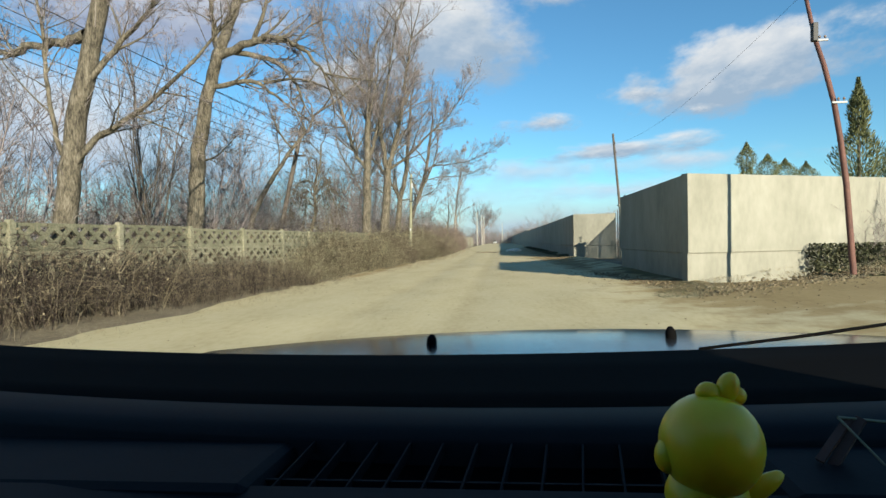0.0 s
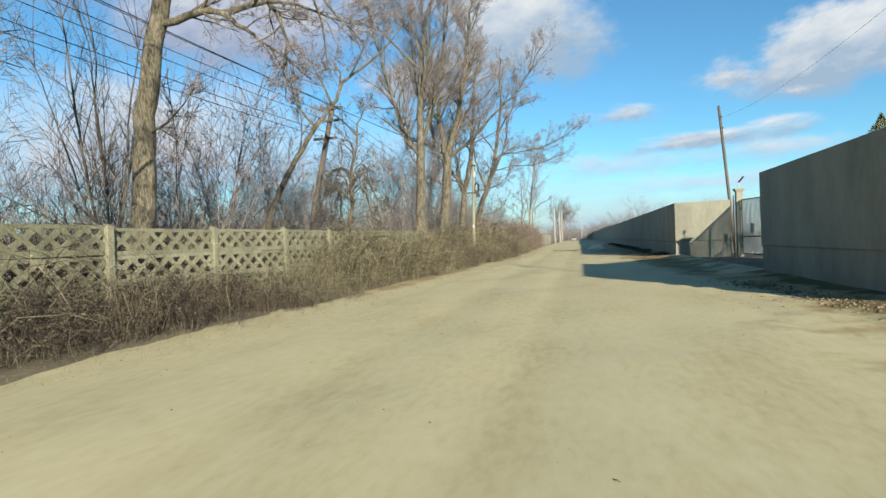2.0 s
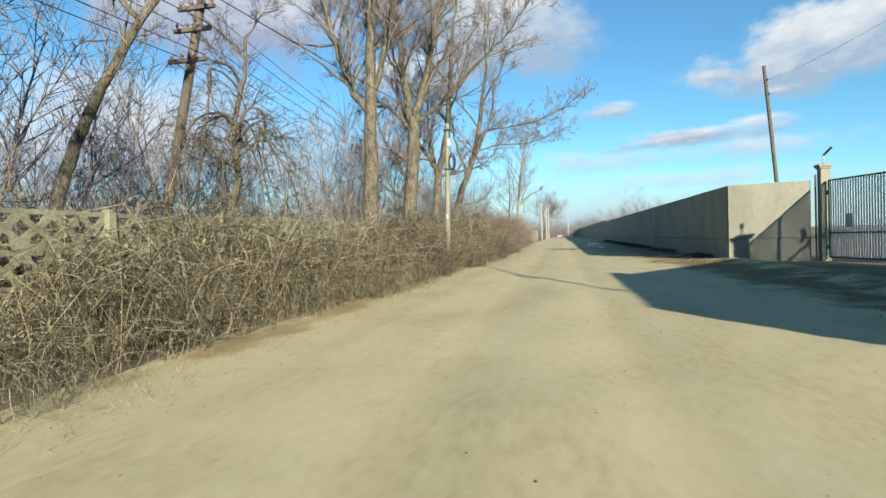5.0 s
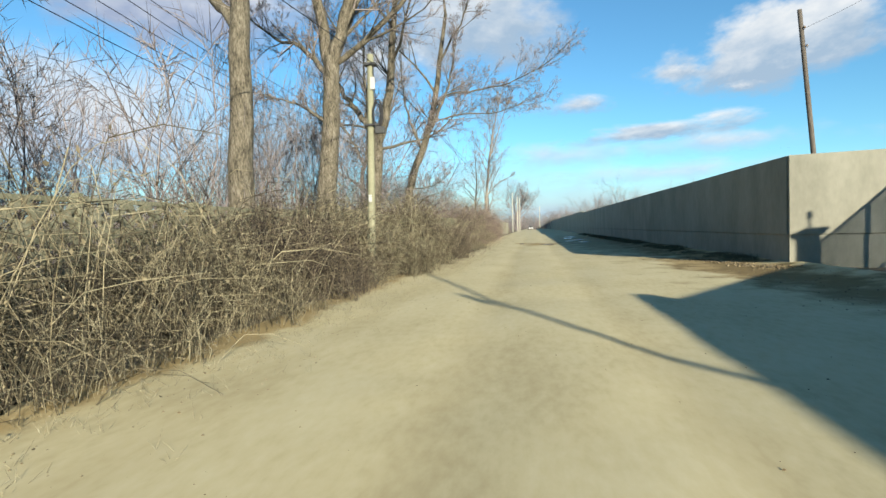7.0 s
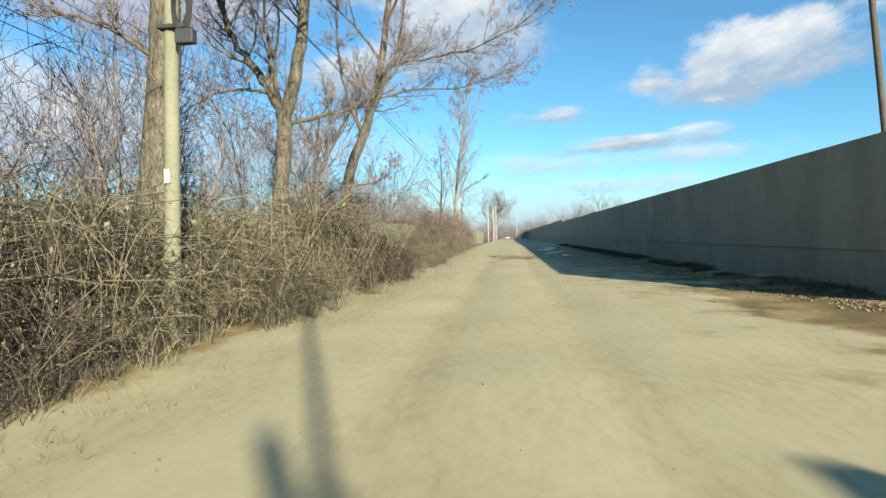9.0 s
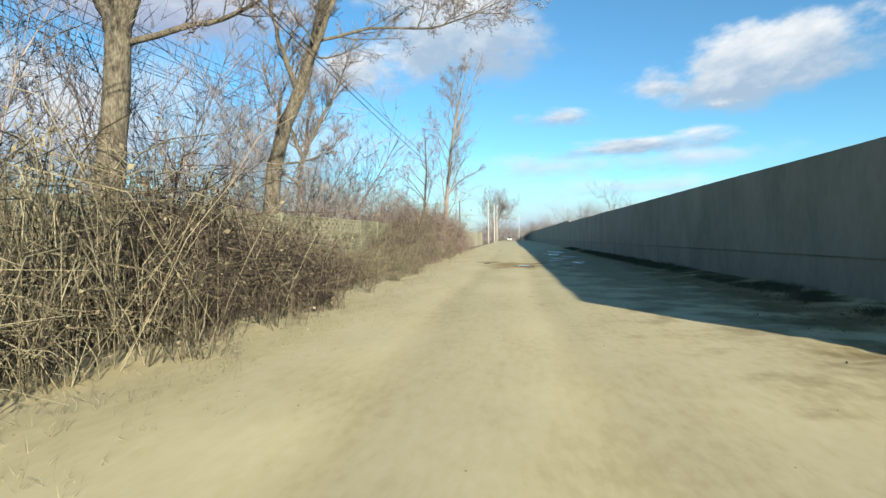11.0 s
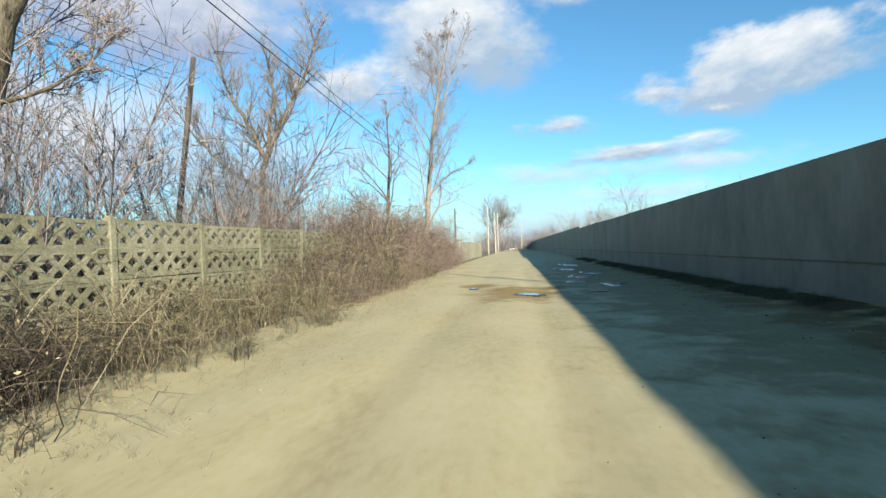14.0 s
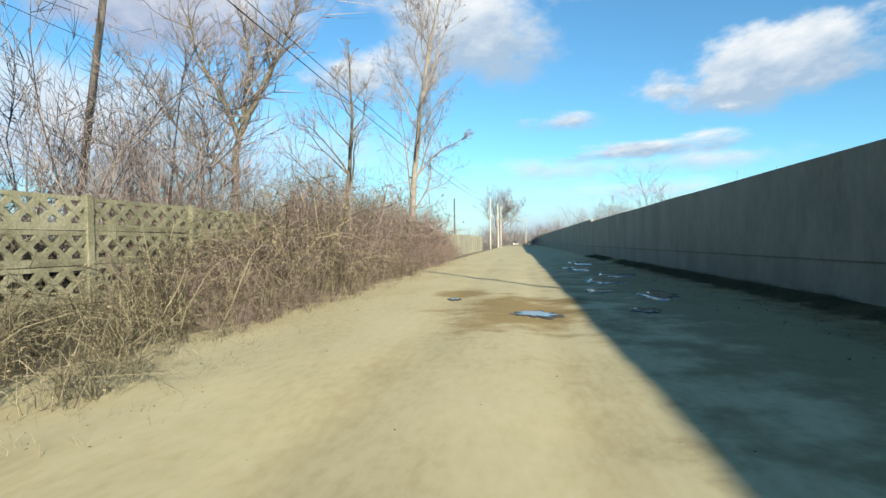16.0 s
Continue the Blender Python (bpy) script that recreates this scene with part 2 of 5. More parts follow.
class Tubes:
    """Collects tapered tubes and leaf blades into one mesh."""

    def __init__(self):
        self.v, self.q, self.t, self.n = [], [], [], 0

    def tube(self, pts, radii, sides=3, cap=False):
        pts = np.asarray(pts, float)
        k = len(pts)
        d = np.empty_like(pts)
        d[1:-1] = pts[2:] - pts[:-2]
        d[0], d[-1] = pts[1] - pts[0], pts[-1] - pts[-2]
        d /= np.sqrt((d * d).sum(1))[:, None] + 1e-9
        ref = np.array([0.31, 0.87, 0.39]) if abs(d[0, 2]) > 0.8 else np.array([0.05, 0.1, 1.0])
        a = np.cross(d, ref)
        a /= np.sqrt((a * a).sum(1))[:, None] + 1e-9
        b = np.cross(d, a)
        ang = np.arange(sides) * 2 * math.pi / sides
        r = np.asarray(radii, float)[:, None, None]
        ring = pts[:, None, :] + r * (np.cos(ang)[None, :, None] * a[:, None, :] + np.sin(ang)[None, :, None] * b[:, None, :])
        self.v.append(ring.reshape(-1, 3))
        i, j = np.meshgrid(np.arange(k - 1), np.arange(sides), indexing="ij")
        i, j = i.ravel(), j.ravel()
        w = (j + 1) % sides
        self.q.append(np.stack([i * sides + j, i * sides + w, (i + 1) * sides + w, (i + 1) * sides + j], 1) + self.n)
        if cap:
            end = self.n + (k - 1) * sides
            self.t.append(np.array([(end, end + c, end + c + 1) for c in range(1, sides - 1)]))
            self.t.append(np.array([(self.n, self.n + c + 1, self.n + c) for c in range(1, sides - 1)]))
        self.n += k * sides

    def spike(self, p, q, r):
        """A fine twig: a three-sided point."""
        d = q - p
        a = np.array([d[1] - d[2], d[2] - d[0], d[0] - d[1]]) + 1e-6
        a *= r / math.sqrt(a @ a)
        b = np.array([d[1] * a[2] - d[2] * a[1], d[2] * a[0] - d[0] * a[2], d[0] * a[1] - d[1] * a[0]])
        b *= r / (math.sqrt(b @ b) + 1e-9)
        self.v.append(np.array([p + a, p - 0.5 * a + 0.87 * b, p - 0.5 * a - 0.87 * b, q]))
        n = self.n
        self.t.append(np.array([(n, n + 1, n + 3), (n + 1, n + 2, n + 3), (n + 2, n, n + 3)]))
        self.n += 4

    def blade(self, p, u, v):
        """A leaf: a bent four-cornered blade."""
        p, u, v = np.asarray(p), np.asarray(u), np.asarray(v)
        w = np.cross(u, v)
        w = w / (math.sqrt((w * w).sum()) + 1e-9) * math.sqrt((v * v).sum()) * 0.35
        self.v.append(np.array([p - u, p - v + w, p + u, p + v + w]))
        n = self.n
        self.t.append(np.array([(n, n + 1, n + 2), (n, n + 2, n + 3)]))
        self.n += 4

    def arrays(self):
        none = np.zeros((0, 4), np.int32)
        return (np.concatenate(self.v), np.concatenate(self.q) if self.q else none, np.concatenate(self.t) if self.t else none[:, :3])

    def stamp(self, arrays, place, turn, scale, height):
        """Lays a turned and scaled copy of some arrays into this mesh."""
        v, q, t = arrays
        c, s = math.cos(turn), math.sin(turn)
        m = np.array([[c * scale, -s * scale, 0], [s * scale, c * scale, 0], [0, 0, height]])
        self.v.append(v @ m.T + np.asarray(place))
        if len(q):
            self.q.append(q + self.n)
        if len(t):
            self.t.append(t + self.n)
        self.n += len(v)

    def make(self, name, mat, parent=None, smooth=False):
        return array_mesh(name, *self.arrays(), mat, parent, smooth)


def empty(name, place=(0, 0, 0)):
    e = new(name)
    e.location = place
    return e


def smooth_noise(x, y, s=1.0, k=0.0):
    return noise.noise(Vector((x * s, y * s, k)))


# ---- ground and road ----
def ground_z(x, y):
    z = 0.05 * smooth_noise(x, y, 0.22, 3.1)
    if x < -3.6:
        z += min(0.12, (-3.6 - x) * 0.06)
    return z


def road_z(x, y):
    z = 0.012 + 0.022 * smooth_noise(x, y, 0.5, 7.7) + 0.012 * smooth_noise(x, y, 1.7, 2.2)
    for c, w, d in ((-0.9, 0.35, 0.030), (0.95, 0.35, 0.030)):
        c += 0.35 * smooth_noise(0.0, y, 0.09, 5.0)
        z -= d * math.exp(-((x - c) / w) ** 2)
    # rutted shoulder towards the wall
    s = math.exp(-((x - 4.6) / 1.2) ** 2)
    z += s * (0.05 * smooth_noise(x, y, 2.2, 1.2) + 0.03 * smooth_noise(x, y, 5.0, 4.2))
    if x > 5.6:
        z += 0.10 * (x - 5.6)
    return z


def grid_mesh(name, xs, ys, zf, mat):
    xs, ys = list(xs), list(ys)
    v = [(x, y, zf(x, y)) for y in ys for x in xs]
    nx = len(xs)
    f = [(j * nx + i, j * nx + i + 1, (j + 1) * nx + i + 1, (j + 1) * nx + i) for j in range(len(ys) - 1) for i in range(nx - 1)]
    return mesh_ob(name, v, f, mat, smooth=True)


gx = sorted({round(-60 + i * 1.0, 2) for i in range(121)} | {-3000, -1500, -600, -300, -150, -90, 90, 150, 300, 600, 1500, 3000})
gy = sorted({round(-20 + i * 1.0, 2) for i in range(151)} | {-3000, -1500, -500, -200, -80, 150, 180, 230, 300, 500, 900, 1800, 4000})
tagged(grid_mesh("ground", gx, gy, lambda x, y: ground_z(x, y) - 0.05 if -4.2 < x < 7 and -20 < y < 140 else ground_z(x, y) - 0.03, M_GROUND),
       "dry bare soil with straw and old leaves", "ground", kind="structure")


def road_edge(y):
    return -4.5 - 0.35 * smooth_noise(0, y, 0.25, 9.1) - 0.25 * smooth_noise(0, y, 0.9, 4.4) - (1.2 if y < 14 else max(0, (20 - y) / 5)) * (1 if y < 20 else 0)


rv, rf = [], []
ry = [-20 + 0.35 * i for i in range(330)] + [96 + 2 * i for i in range(60)] + [220 + 20 * i for i in range(20)]
NX = 44
for y in ry:
    left, right = road_edge(y), 6.9 if y > 14.5 else min(16.0, 6.9 + (14.5 - y) * 1.5)
    for i in range(NX):
        x = left + (right - left) * i / (NX - 1)
        z = road_z(x, y) if y < 96 else 0.02
        if i == 0:
            z = -0.08
        rv.append((x, y, z))
for j in range(len(ry) - 1):
    for i in range(NX - 1):
        rf.append((j * NX + i, j * NX + i + 1, (j + 1) * NX + i + 1, (j + 1) * NX + i))
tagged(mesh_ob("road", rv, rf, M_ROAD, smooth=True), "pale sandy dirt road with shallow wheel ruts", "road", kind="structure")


# ---- concrete perimeter wall ----
def wall_run(name, a, b, height, label, thick=0.25, out=1):
    """A cast wall from a to b above a footing course that is slightly set back; out: side of the road face."""
    a, b = Vector((*a, 0)), Vector((*b, 0))
    d = (b - a)
    n = Vector((-d.y, d.x, 0)).normalized() * out
    length = d.length
    steps = max(2, int(length / 1.2))
    prof = [(0.035, -0.3), (0.035, 0.80), (0.032, 0.84), (0.0, 0.875), (0.0, height - 0.02), (0.008, height), (thick - 0.02, height), (thick, height - 0.02), (thick, -0.3)]
    v, f = [], []
    for i in range(steps + 1):
        p = a + d * (i / steps)
        for off, z in prof:
            w = 0.008 * smooth_noise(p.x + p.y, z, 0.6, 1.0)
            v.append((p.x - n.x * (off + w), p.y - n.y * (off + w), z + (0.02 * smooth_noise(p.x + p.y, 0, 0.15, 8.0) if z > 1 else 0)))
    k = len(prof)
    for i in range(steps):
        for j in range(k - 1):
            f.append((i * k + j, i * k + j + 1, (i + 1) * k + j + 1, (i + 1) * k + j))
    f.append(tuple(range(k)))
    f.append(tuple(reversed(range(steps * k, steps * k + k))))
    ob = mesh_ob(name, v, f, M_WALL)
    bm = bmesh.new()
    bm.from_mesh(ob.data)
    bmesh.ops.recalc_face_normals(bm, faces=bm.faces)
    bm.to_mesh(ob.data)
    bm.free()
    return tagged(ob, label, "wall", kind="structure")


WX = 6.66
WH = 3.0
wall_run("wall_road_near", (WX, 15.9), (WX, 24.2), WH, "grey cast concrete yard wall in shade", out=1)
wall_run("wall_front_near", (WX, 15.65), (21.0, 21.4), WH, "pale sunlit cast concrete yard wall", out=-1)
wall_run("wall_return", (WX, 24.2), (11.3, 31.0), WH - 0.28, "cast concrete wall beside the gateway", out=1)
wall_run("wall_front_far", (WX, 39.42), (9.35, 38.75), WH, "pale sunlit concrete wall end beside the gate", out=-1)
wall_run("wall_road_far", (WX, 39.6), (WX, 103.0), WH, "long grey cast concrete wall in shade", out=1)
wall_run("wall_road_end", (WX, 103.0), (WX, 300.0), WH + 0.18, "far end of the concrete wall", out=1)


# ---- gateway ----
def bar(bm, a, b, w, h):
    """A square bar between two points."""
    a, b = Vector(a), Vector(b)
    d = b - a
    m = Matrix.Translation((a + b) / 2) @ d.to_track_quat("Y", "Z").to_matrix().to_4x4() @ Matrix.Diagonal((w, d.length, h, 1))
    bmesh.ops.create_cube(bm, size=1.0, matrix=m)
    return bm


def pillar(place, label):
    top = empty("gate_pillar", place)
    tagged(top, label, "pillar", "gate pillars")
    part("shaft", box(bmesh.new(), -0.16, 0.16, -0.16, 0.16, -0.2, 3.42, 0.015), M_WALL, top)
    bm = bmesh.new()
    box(bm, -0.20, 0.20, -0.20, 0.20, 3.40, 3.47, 0.01)
    box(bm, -0.24, 0.24, -0.24, 0.24, 3.465, 3.56, 0.015)
    part("cap", bm, M_WALL, top)
    lamp = empty("pillar_lamp", (place[0], place[1], 3.55))
    tagged(lamp, "small bracket lamp on the gate pillar", "lamp", "pillar lamps")
    t = Tubes()
    t.tube([(0, 0, 0), (0, 0, 0.36)], [0.022, 0.02], 8, True)
    t.make("stem", M_WHITE, lamp)
    bm = bmesh.new()
    bar(bm, (0, 0, 0.34), (0.16, -0.30, 0.60), 0.10, 0.035)
    part("lamp_head", bm, M_DARK, lamp, "dark angled lamp head")
    return top


P1, P2 = (9.72, 38.55), (11.55, 31.25)
pillar((*P1, 0), "square concrete gate pillar with a flat cap")
pillar((*P2, 0), "square concrete gate pillar with a flat cap")
bm = bmesh.new()
box(bm, -0.041, 0.041, -0.0015, 0.0015, 0.14, 2.92)
box(bm, -0.012, 0.012, 0.0012, 0.008, 0.14, 2.92)
SLAT = bpy.data.meshes.new("slat")
bm.to_mesh(SLAT)
bm.free()
SLAT.materials.append(M_STEEL)
gate = empty("yard_gate", (0, 0, 0))
tagged(gate, "tall closed yard gate of narrow grey metal slats", "gate")
ga, gb = Vector((9.80, 38.28, 0)), Vector((11.47, 31.5, 0))
for s, e in ((0.0, 0.495), (0.505, 1.0)):
    a, b = ga.lerp(gb, s), ga.lerp(gb, e)
    leaf = empty("gate_leaf")
    leaf.parent = gate
    run = (b - a).normalized()
    count = int((b - a).length / 0.118)
    for k in range(count):
        p = a + (b - a) * ((k + 0.5) / count)
        slat = new("slat", SLAT)
        slat.parent = leaf
        slat.matrix_basis = Matrix.Translation((p.x, p.y, 0)) @ Matrix.Rotation(math.atan2(run.y, run.x), 4, "Z")
    for z in (0.12, 1.02, 2.94):
        part("rail", bar(bmesh.new(), (a.x - 0.03, a.y - 0.01, z), (b.x - 0.03, b.y - 0.01, z), 0.05, 0.05), M_DARK, leaf)
    for p in (a, b):
        part("stile", bar(bmesh.new(), (p.x - 0.03, p.y, 0.12), (p.x - 0.03, p.y, 2.94), 0.05, 0.05), M_GREEN, leaf)
    for z in (0.5, 2.5):
        p = a if s == 0 else b
        t = Tubes()
        t.tube([(p.x - 0.06, p.y + 0.05, z - 0.08), (p.x - 0.06, p.y + 0.05, z + 0.08)], [0.025, 0.025], 8, True)
        t.make("hinge", M_GREEN, leaf)
post = tagged(part("steel_post", bar(bmesh.new(), (9.46, 38.60, -0.1), (9.46, 38.60, 3.2), 0.05, 0.05), M_DARK, None), "slim dark steel post between wall and pillar", "post")
sign = tagged(mesh_ob("notice_plate", *(lambda bm: ([v.co[:] for v in bm.verts], [[v.index for v in f.verts] for f in bm.faces]))(
    (lambda bm: (box(bm, -0.012, 0.012, -0.17, 0.17, -0.24, 0.24, 0.004), bm.verts.index_update())[0])(bmesh.new())), M_WHITE),
    "blank white plate fixed to the gate", "sign")
sign.matrix_world = pose(9.97, 37.25, 1.45, 0, 0, 13.8)


# ---- precast lattice fence ----
def fence_x(y):
    pts = ((-30, -9.4), (0, -7.2), (9, -6.62), (14, -6.42), (19.0, -5.95), (24, -5.9), (40, -6.2), (52, -6.3), (64, -6.0), (90, -5.6), (110, -5.0), (150, -4.7))
    for (y0, x0), (y1, x1) in zip(pts, pts[1:]):
        if y <= y1:
            return x0 + (x1 - x0) * (y - y0) / (y1 - y0)
    return pts[-1][1]


def panel_mesh(width, row_h):
    """One lattice plank: two rails and six crosses with rounded strokes."""
    bm = bmesh.new()
    t = 0.065
    box(bm, 0, width, -t / 2, t / 2, 0.0, 0.105, 0.008)
    box(bm, 0, width, -t / 2 - 0.006, t / 2 + 0.006, 0.04, 0.068)
    box(bm, 0, width, -t / 2, t / 2, row_h - 0.070, row_h - 0.004, 0.008)
    n = 6
    w = width / n
    z0, z1 = 0.095, row_h - 0.06
    for i in range(n):
        x = i * w
        for s in (1, -1):
            lo, hi = (x + 0.02, x + w - 0.02) if s > 0 else (x + w - 0.02, x + 0.02)
            mid = (lo + hi) / 2
            # each stroke swells towards the crossing and curls at its ends
            prof = [(lo, z0, 0.082), (lo + (mid - lo) * 0.22, z0 + (z1 - z0) * 0.20, 0.060), (mid, (z0 + z1) / 2, 0.074),
                    (hi - (hi - mid) * 0.22, z1 - (z1 - z0) * 0.20, 0.060), (hi, z1, 0.082)]
            ring = []
            for px, pz, r in prof:
                ring.append([bm.verts.new((px - r, -t / 2 + 0.004 * s, pz)), bm.verts.new((px + r, -t / 2 + 0.004 * s, pz)),
                             bm.verts.new((px + r * 0.7, t / 2 + 0.004 * s, pz)), bm.verts.new((px - r * 0.7, t / 2 + 0.004 * s, pz))])
            for a, b in zip(ring, ring[1:]):
                for j in range(4):
                    q = (j + 1) % 4
                    bm.faces.new((a[j], a[q], b[q], b[j]))
    bmesh.ops.recalc_face_normals(bm, faces=bm.faces)
    me = bpy.data.meshes.new("fence_panel")
    bm.to_mesh(me)
    bm.free()
    me.materials.append(M_FENCE)
    return me


BAY = 2.58
ROWS = (0.0, 0.52, 1.04, 1.54)
PANEL = panel_mesh(BAY - 0.10, 0.515)
bm = bmesh.new()
box(bm, -0.07, 0.07, -0.075, 0.075, -0.3, 2.06, 0.012)
box(bm, -0.05, 0.05, -0.055, 0.055, 2.055, 2.10, 0.012)
POST = bpy.data.meshes.new("fence_post")
bm.to_mesh(POST)
bm.free()
POST.materials.append(M_FENCE)


bm = bmesh.new()
for z0, z1 in ((0.0, 0.505), (0.52, 1.025), (1.04, 1.525), (1.54, 2.04)):
    box(bm, 0, BAY - 0.10, -0.03, 0.03, z0, z1, 0.012)
SLAB = bpy.data.meshes.new("fence_slab")
bm.to_mesh(SLAB)
bm.free()
SLAB.materials.append(M_WALL)


def fence_line(y0, count, label, last=False, plain=False):
    """Bays of posts and four planks each; every bay leans and settles a little."""
    root = empty("concrete_fence", (fence_x(y0), y0, 0))
    tagged(root, label, "fence", "precast fence runs")
    rnd = random.Random(int(y0 * 10))
    y = y0
    pts = []
    for i in range(count + 1):
        pts.append(Vector((fence_x(y), y, 0)))
        d = Vector((fence_x(y + 0.5) - fence_x(y), 0.5, 0)).normalized()
        y += d.y * BAY
    for i, p in enumerate(pts):
        if i == count and last is False:
            continue
        q = pts[min(i + 1, count)] - pts[min(i, count - 1)]
        ang = math.atan2(q.y, q.x)
        sink = -0.03 - 0.27 * min(1, max(0, (55 - p.y) / 36)) + 0.04 * smooth_noise(p.y, 0, 0.3, 2.0)
        post = new("post", POST)
        post.parent = root
        post.matrix_basis = Matrix.Translation(p + Vector((0, 0, sink)) - root.location) @ Euler((radians(rnd.uniform(-1.2, 1.2)), radians(rnd.uniform(-1, 1)), ang)).to_matrix().to_4x4()
        if i == count:
            continue
        for z in ROWS[:1] if plain else ROWS:
            ob = new("slab", SLAB) if plain else new("lattice_panel", PANEL)
            ob.parent = root
            off = q.normalized() * 0.05
            ob.matrix_basis = Matrix.Translation(p - root.location + off + Vector((0, 0, z + sink + rnd.uniform(-0.006, 0.006)))) @ Euler((radians(rnd.uniform(-0.8, 0.8)), radians(rnd.uniform(-0.5, 0.5)), ang)).to_matrix().to_4x4()
    return pts[-1].y


y_next = fence_line(-6.65, 10, "weathered precast concrete lattice fence behind dry brambles")
fence_line(y_next, 12, "precast concrete lattice fence overgrown with brambles")
y_next = fence_line(49.95, 10, "sunlit precast concrete lattice fence above dry undergrowth")
y_next = fence_line(y_next, 6, "precast concrete lattice fence along the shrubs")
y_next = fence_line(y_next, 16, "far sunlit run of plain precast concrete slabs", True, True)


# ---- undergrowth ----
def hedge_edge(y):
    pts = ((-20, -6.0), (7, -5.0), (10, -4.6), (14, -4.1), (18, -3.95), (24, -3.85), (32, -3.4), (38, -3.1), (44, -2.85), (50, -2.8), (57, -3.1), (64, -3.25), (70, -3.6), (75, -3.6), (79, -3.4), (83, -3.5), (88, -4.2), (100, -4.6))
    for (y0, x0), (y1, x1) in zip(pts, pts[1:]):
        if y <= y1:
            return x0 + (x1 - x0) * (y - y0) / (y1 - y0) + 0.35 * smooth_noise(y, 0, 0.35, 6.6) + 0.2 * smooth_noise(y, 0, 1.1, 1.6)
    return -5.3


def hedge_height(y):
    pts = ((-20, 1.9), (6, 1.5), (9, 1.25), (13, 1.1), (16, 1.0), (18.5, 0.95), (20.5, 1.4), (23, 1.8), (27, 1.85), (30, 1.7), (34, 1.75), (38, 2.1), (42, 2.25), (46, 2.25), (49, 1.9), (51.5, 1.25), (54, 1.0), (58, 0.9), (61, 1.3), (66, 2.4), (88, 2.5), (95, 1.2), (100, 0.7))
    for (y0, x0), (y1, x1) in zip(pts, pts[1:]):
        if y <= y1:
            return x0 + (x1 - x0) * (y - y0) / (y1 - y0)
    return 0.7


def bramble_proto(seed, canes, twigs, leaves, upright=0.0):
    """A clump one metre high and about one across: arching canes, side twigs, withered leaves."""
    rnd = np.random.RandomState(seed)
    t, lf = Tubes(), Tubes()
    tips = []
    for i in range(canes):
        a, rad = rnd.uniform(0, 2 * math.pi), rnd.uniform(0, 0.3)
        x, y = math.cos(a) * rad, math.sin(a) * rad
        top = rnd.uniform(0.45, 1.1)
        h = rnd.uniform(0, 2 * math.pi)
        reach = rnd.uniform(0.15, 1.15) * (1 - 0.8 * upright)
        dx, dy = math.cos(h) * reach, math.sin(h) * reach
        droop = rnd.uniform(0, 0.8) * (1 - upright)
        w = rnd.normal(0, 0.06, (5, 2))
        p = np.array([(x, y, -0.08), (x + dx * 0.15, y + dy * 0.15, top * 0.5), (x + dx * 0.45, y + dy * 0.45, top * 0.93),
                      (x + dx * 0.8, y + dy * 0.8, top * (1.02 - 0.25 * droop)), (x + dx * 1.15, y + dy * 1.15, max(0.04, top * (1.08 - droop)))])
        p[1:, :2] += w[1:]
        r = rnd.uniform(0.0022, 0.0068)
        t.tube(p, [r, r, r * 0.85, r * 0.6, r * 0.3], 3)
        tips.append(p)
    for i in range(twigs):
        p = tips[rnd.randint(len(tips))]
        k = rnd.randint(0, 4)
        q = p[k] + (p[k + 1] - p[k]) * rnd.rand()
        d = rnd.normal(0, 1, 3)
        d[2] = d[2] * 0.6 + 0.2 + upright
        d /= np.linalg.norm(d)
        ln = rnd.uniform(0.10, 0.42)
        r = rnd.uniform(0.0017, 0.0042)
        t.spike(q, q + d * ln, r)
    for i in range(leaves):
        p = tips[rnd.randint(len(tips))]
        k = rnd.randint(0, 4)
        q = p[k] + (p[k + 1] - p[k]) * rnd.rand() + rnd.normal(0, 0.09, 3)
        d = rnd.normal(0, 1, 3)
        d /= np.linalg.norm(d)
        e = np.cross(d, rnd.normal(0, 1, 3))
        e /= np.linalg.norm(e) + 1e-9
        s = 0.009 + 0.017 * rnd.rand() ** 1.5
        lf.blade((q[0], q[1], max(0.02, q[2])), d * s, e * s * 0.6)
    return t.arrays(), lf.arrays()


CLUMPS = [bramble_proto(100 + i, 15, 80, 70) for i in range(9)]
STEMS = [bramble_proto(130 + i, 15, 80, 16, 0.8) for i in range(4)]


def bramble(y0, y1, per_metre, upright, seed, bark=None):
    rnd = np.random.RandomState(seed)
    t, lf = Tubes(), Tubes()
    for i in range(int((y1 - y0) * per_metre)):
        y = rnd.uniform(y0, y1)
        edge, fx = hedge_edge(y), fence_x(y)
        u = rnd.uniform(0, 1)
        x = edge - 0.15 + (fx + 0.25 - edge) * u
        lump = 0.5 + 0.5 * noise.noise(Vector((x * 0.8, y * 0.55, 4.0)))
        if lump < 0.30 and rnd.rand() < 0.7:
            continue
        h = hedge_height(y) * (0.30 + 1.05 * lump) * (0.42 + 0.58 * min(1, u * 1.8)) * rnd.uniform(0.6, 1.25)
        kit = STEMS if rnd.rand() < upright else CLUMPS
        k = kit[rnd.randint(len(kit))]
        turn, sc = rnd.uniform(0, 6.28), rnd.uniform(0.8, 1.3) * (0.45 + 0.5 * h)
        z = ground_z(x, y) - 0.05
        if u < 0.14 and rnd.rand() < 0.4:
            continue
        t.stamp(k[0], (x, y, z), turn, sc, h)
        lf.stamp(k[1], (x, y, z), turn, sc, h)
    tagged(t.make("bramble_thicket", bark or M_BRAMBLE), "tangled dry brown bramble canes along the fence", "undergrowth", kind="stuff")
    tagged(lf.make("withered_leaves", M_LEAF), "curled withered leaves caught in the brambles", "leaves", kind="stuff")


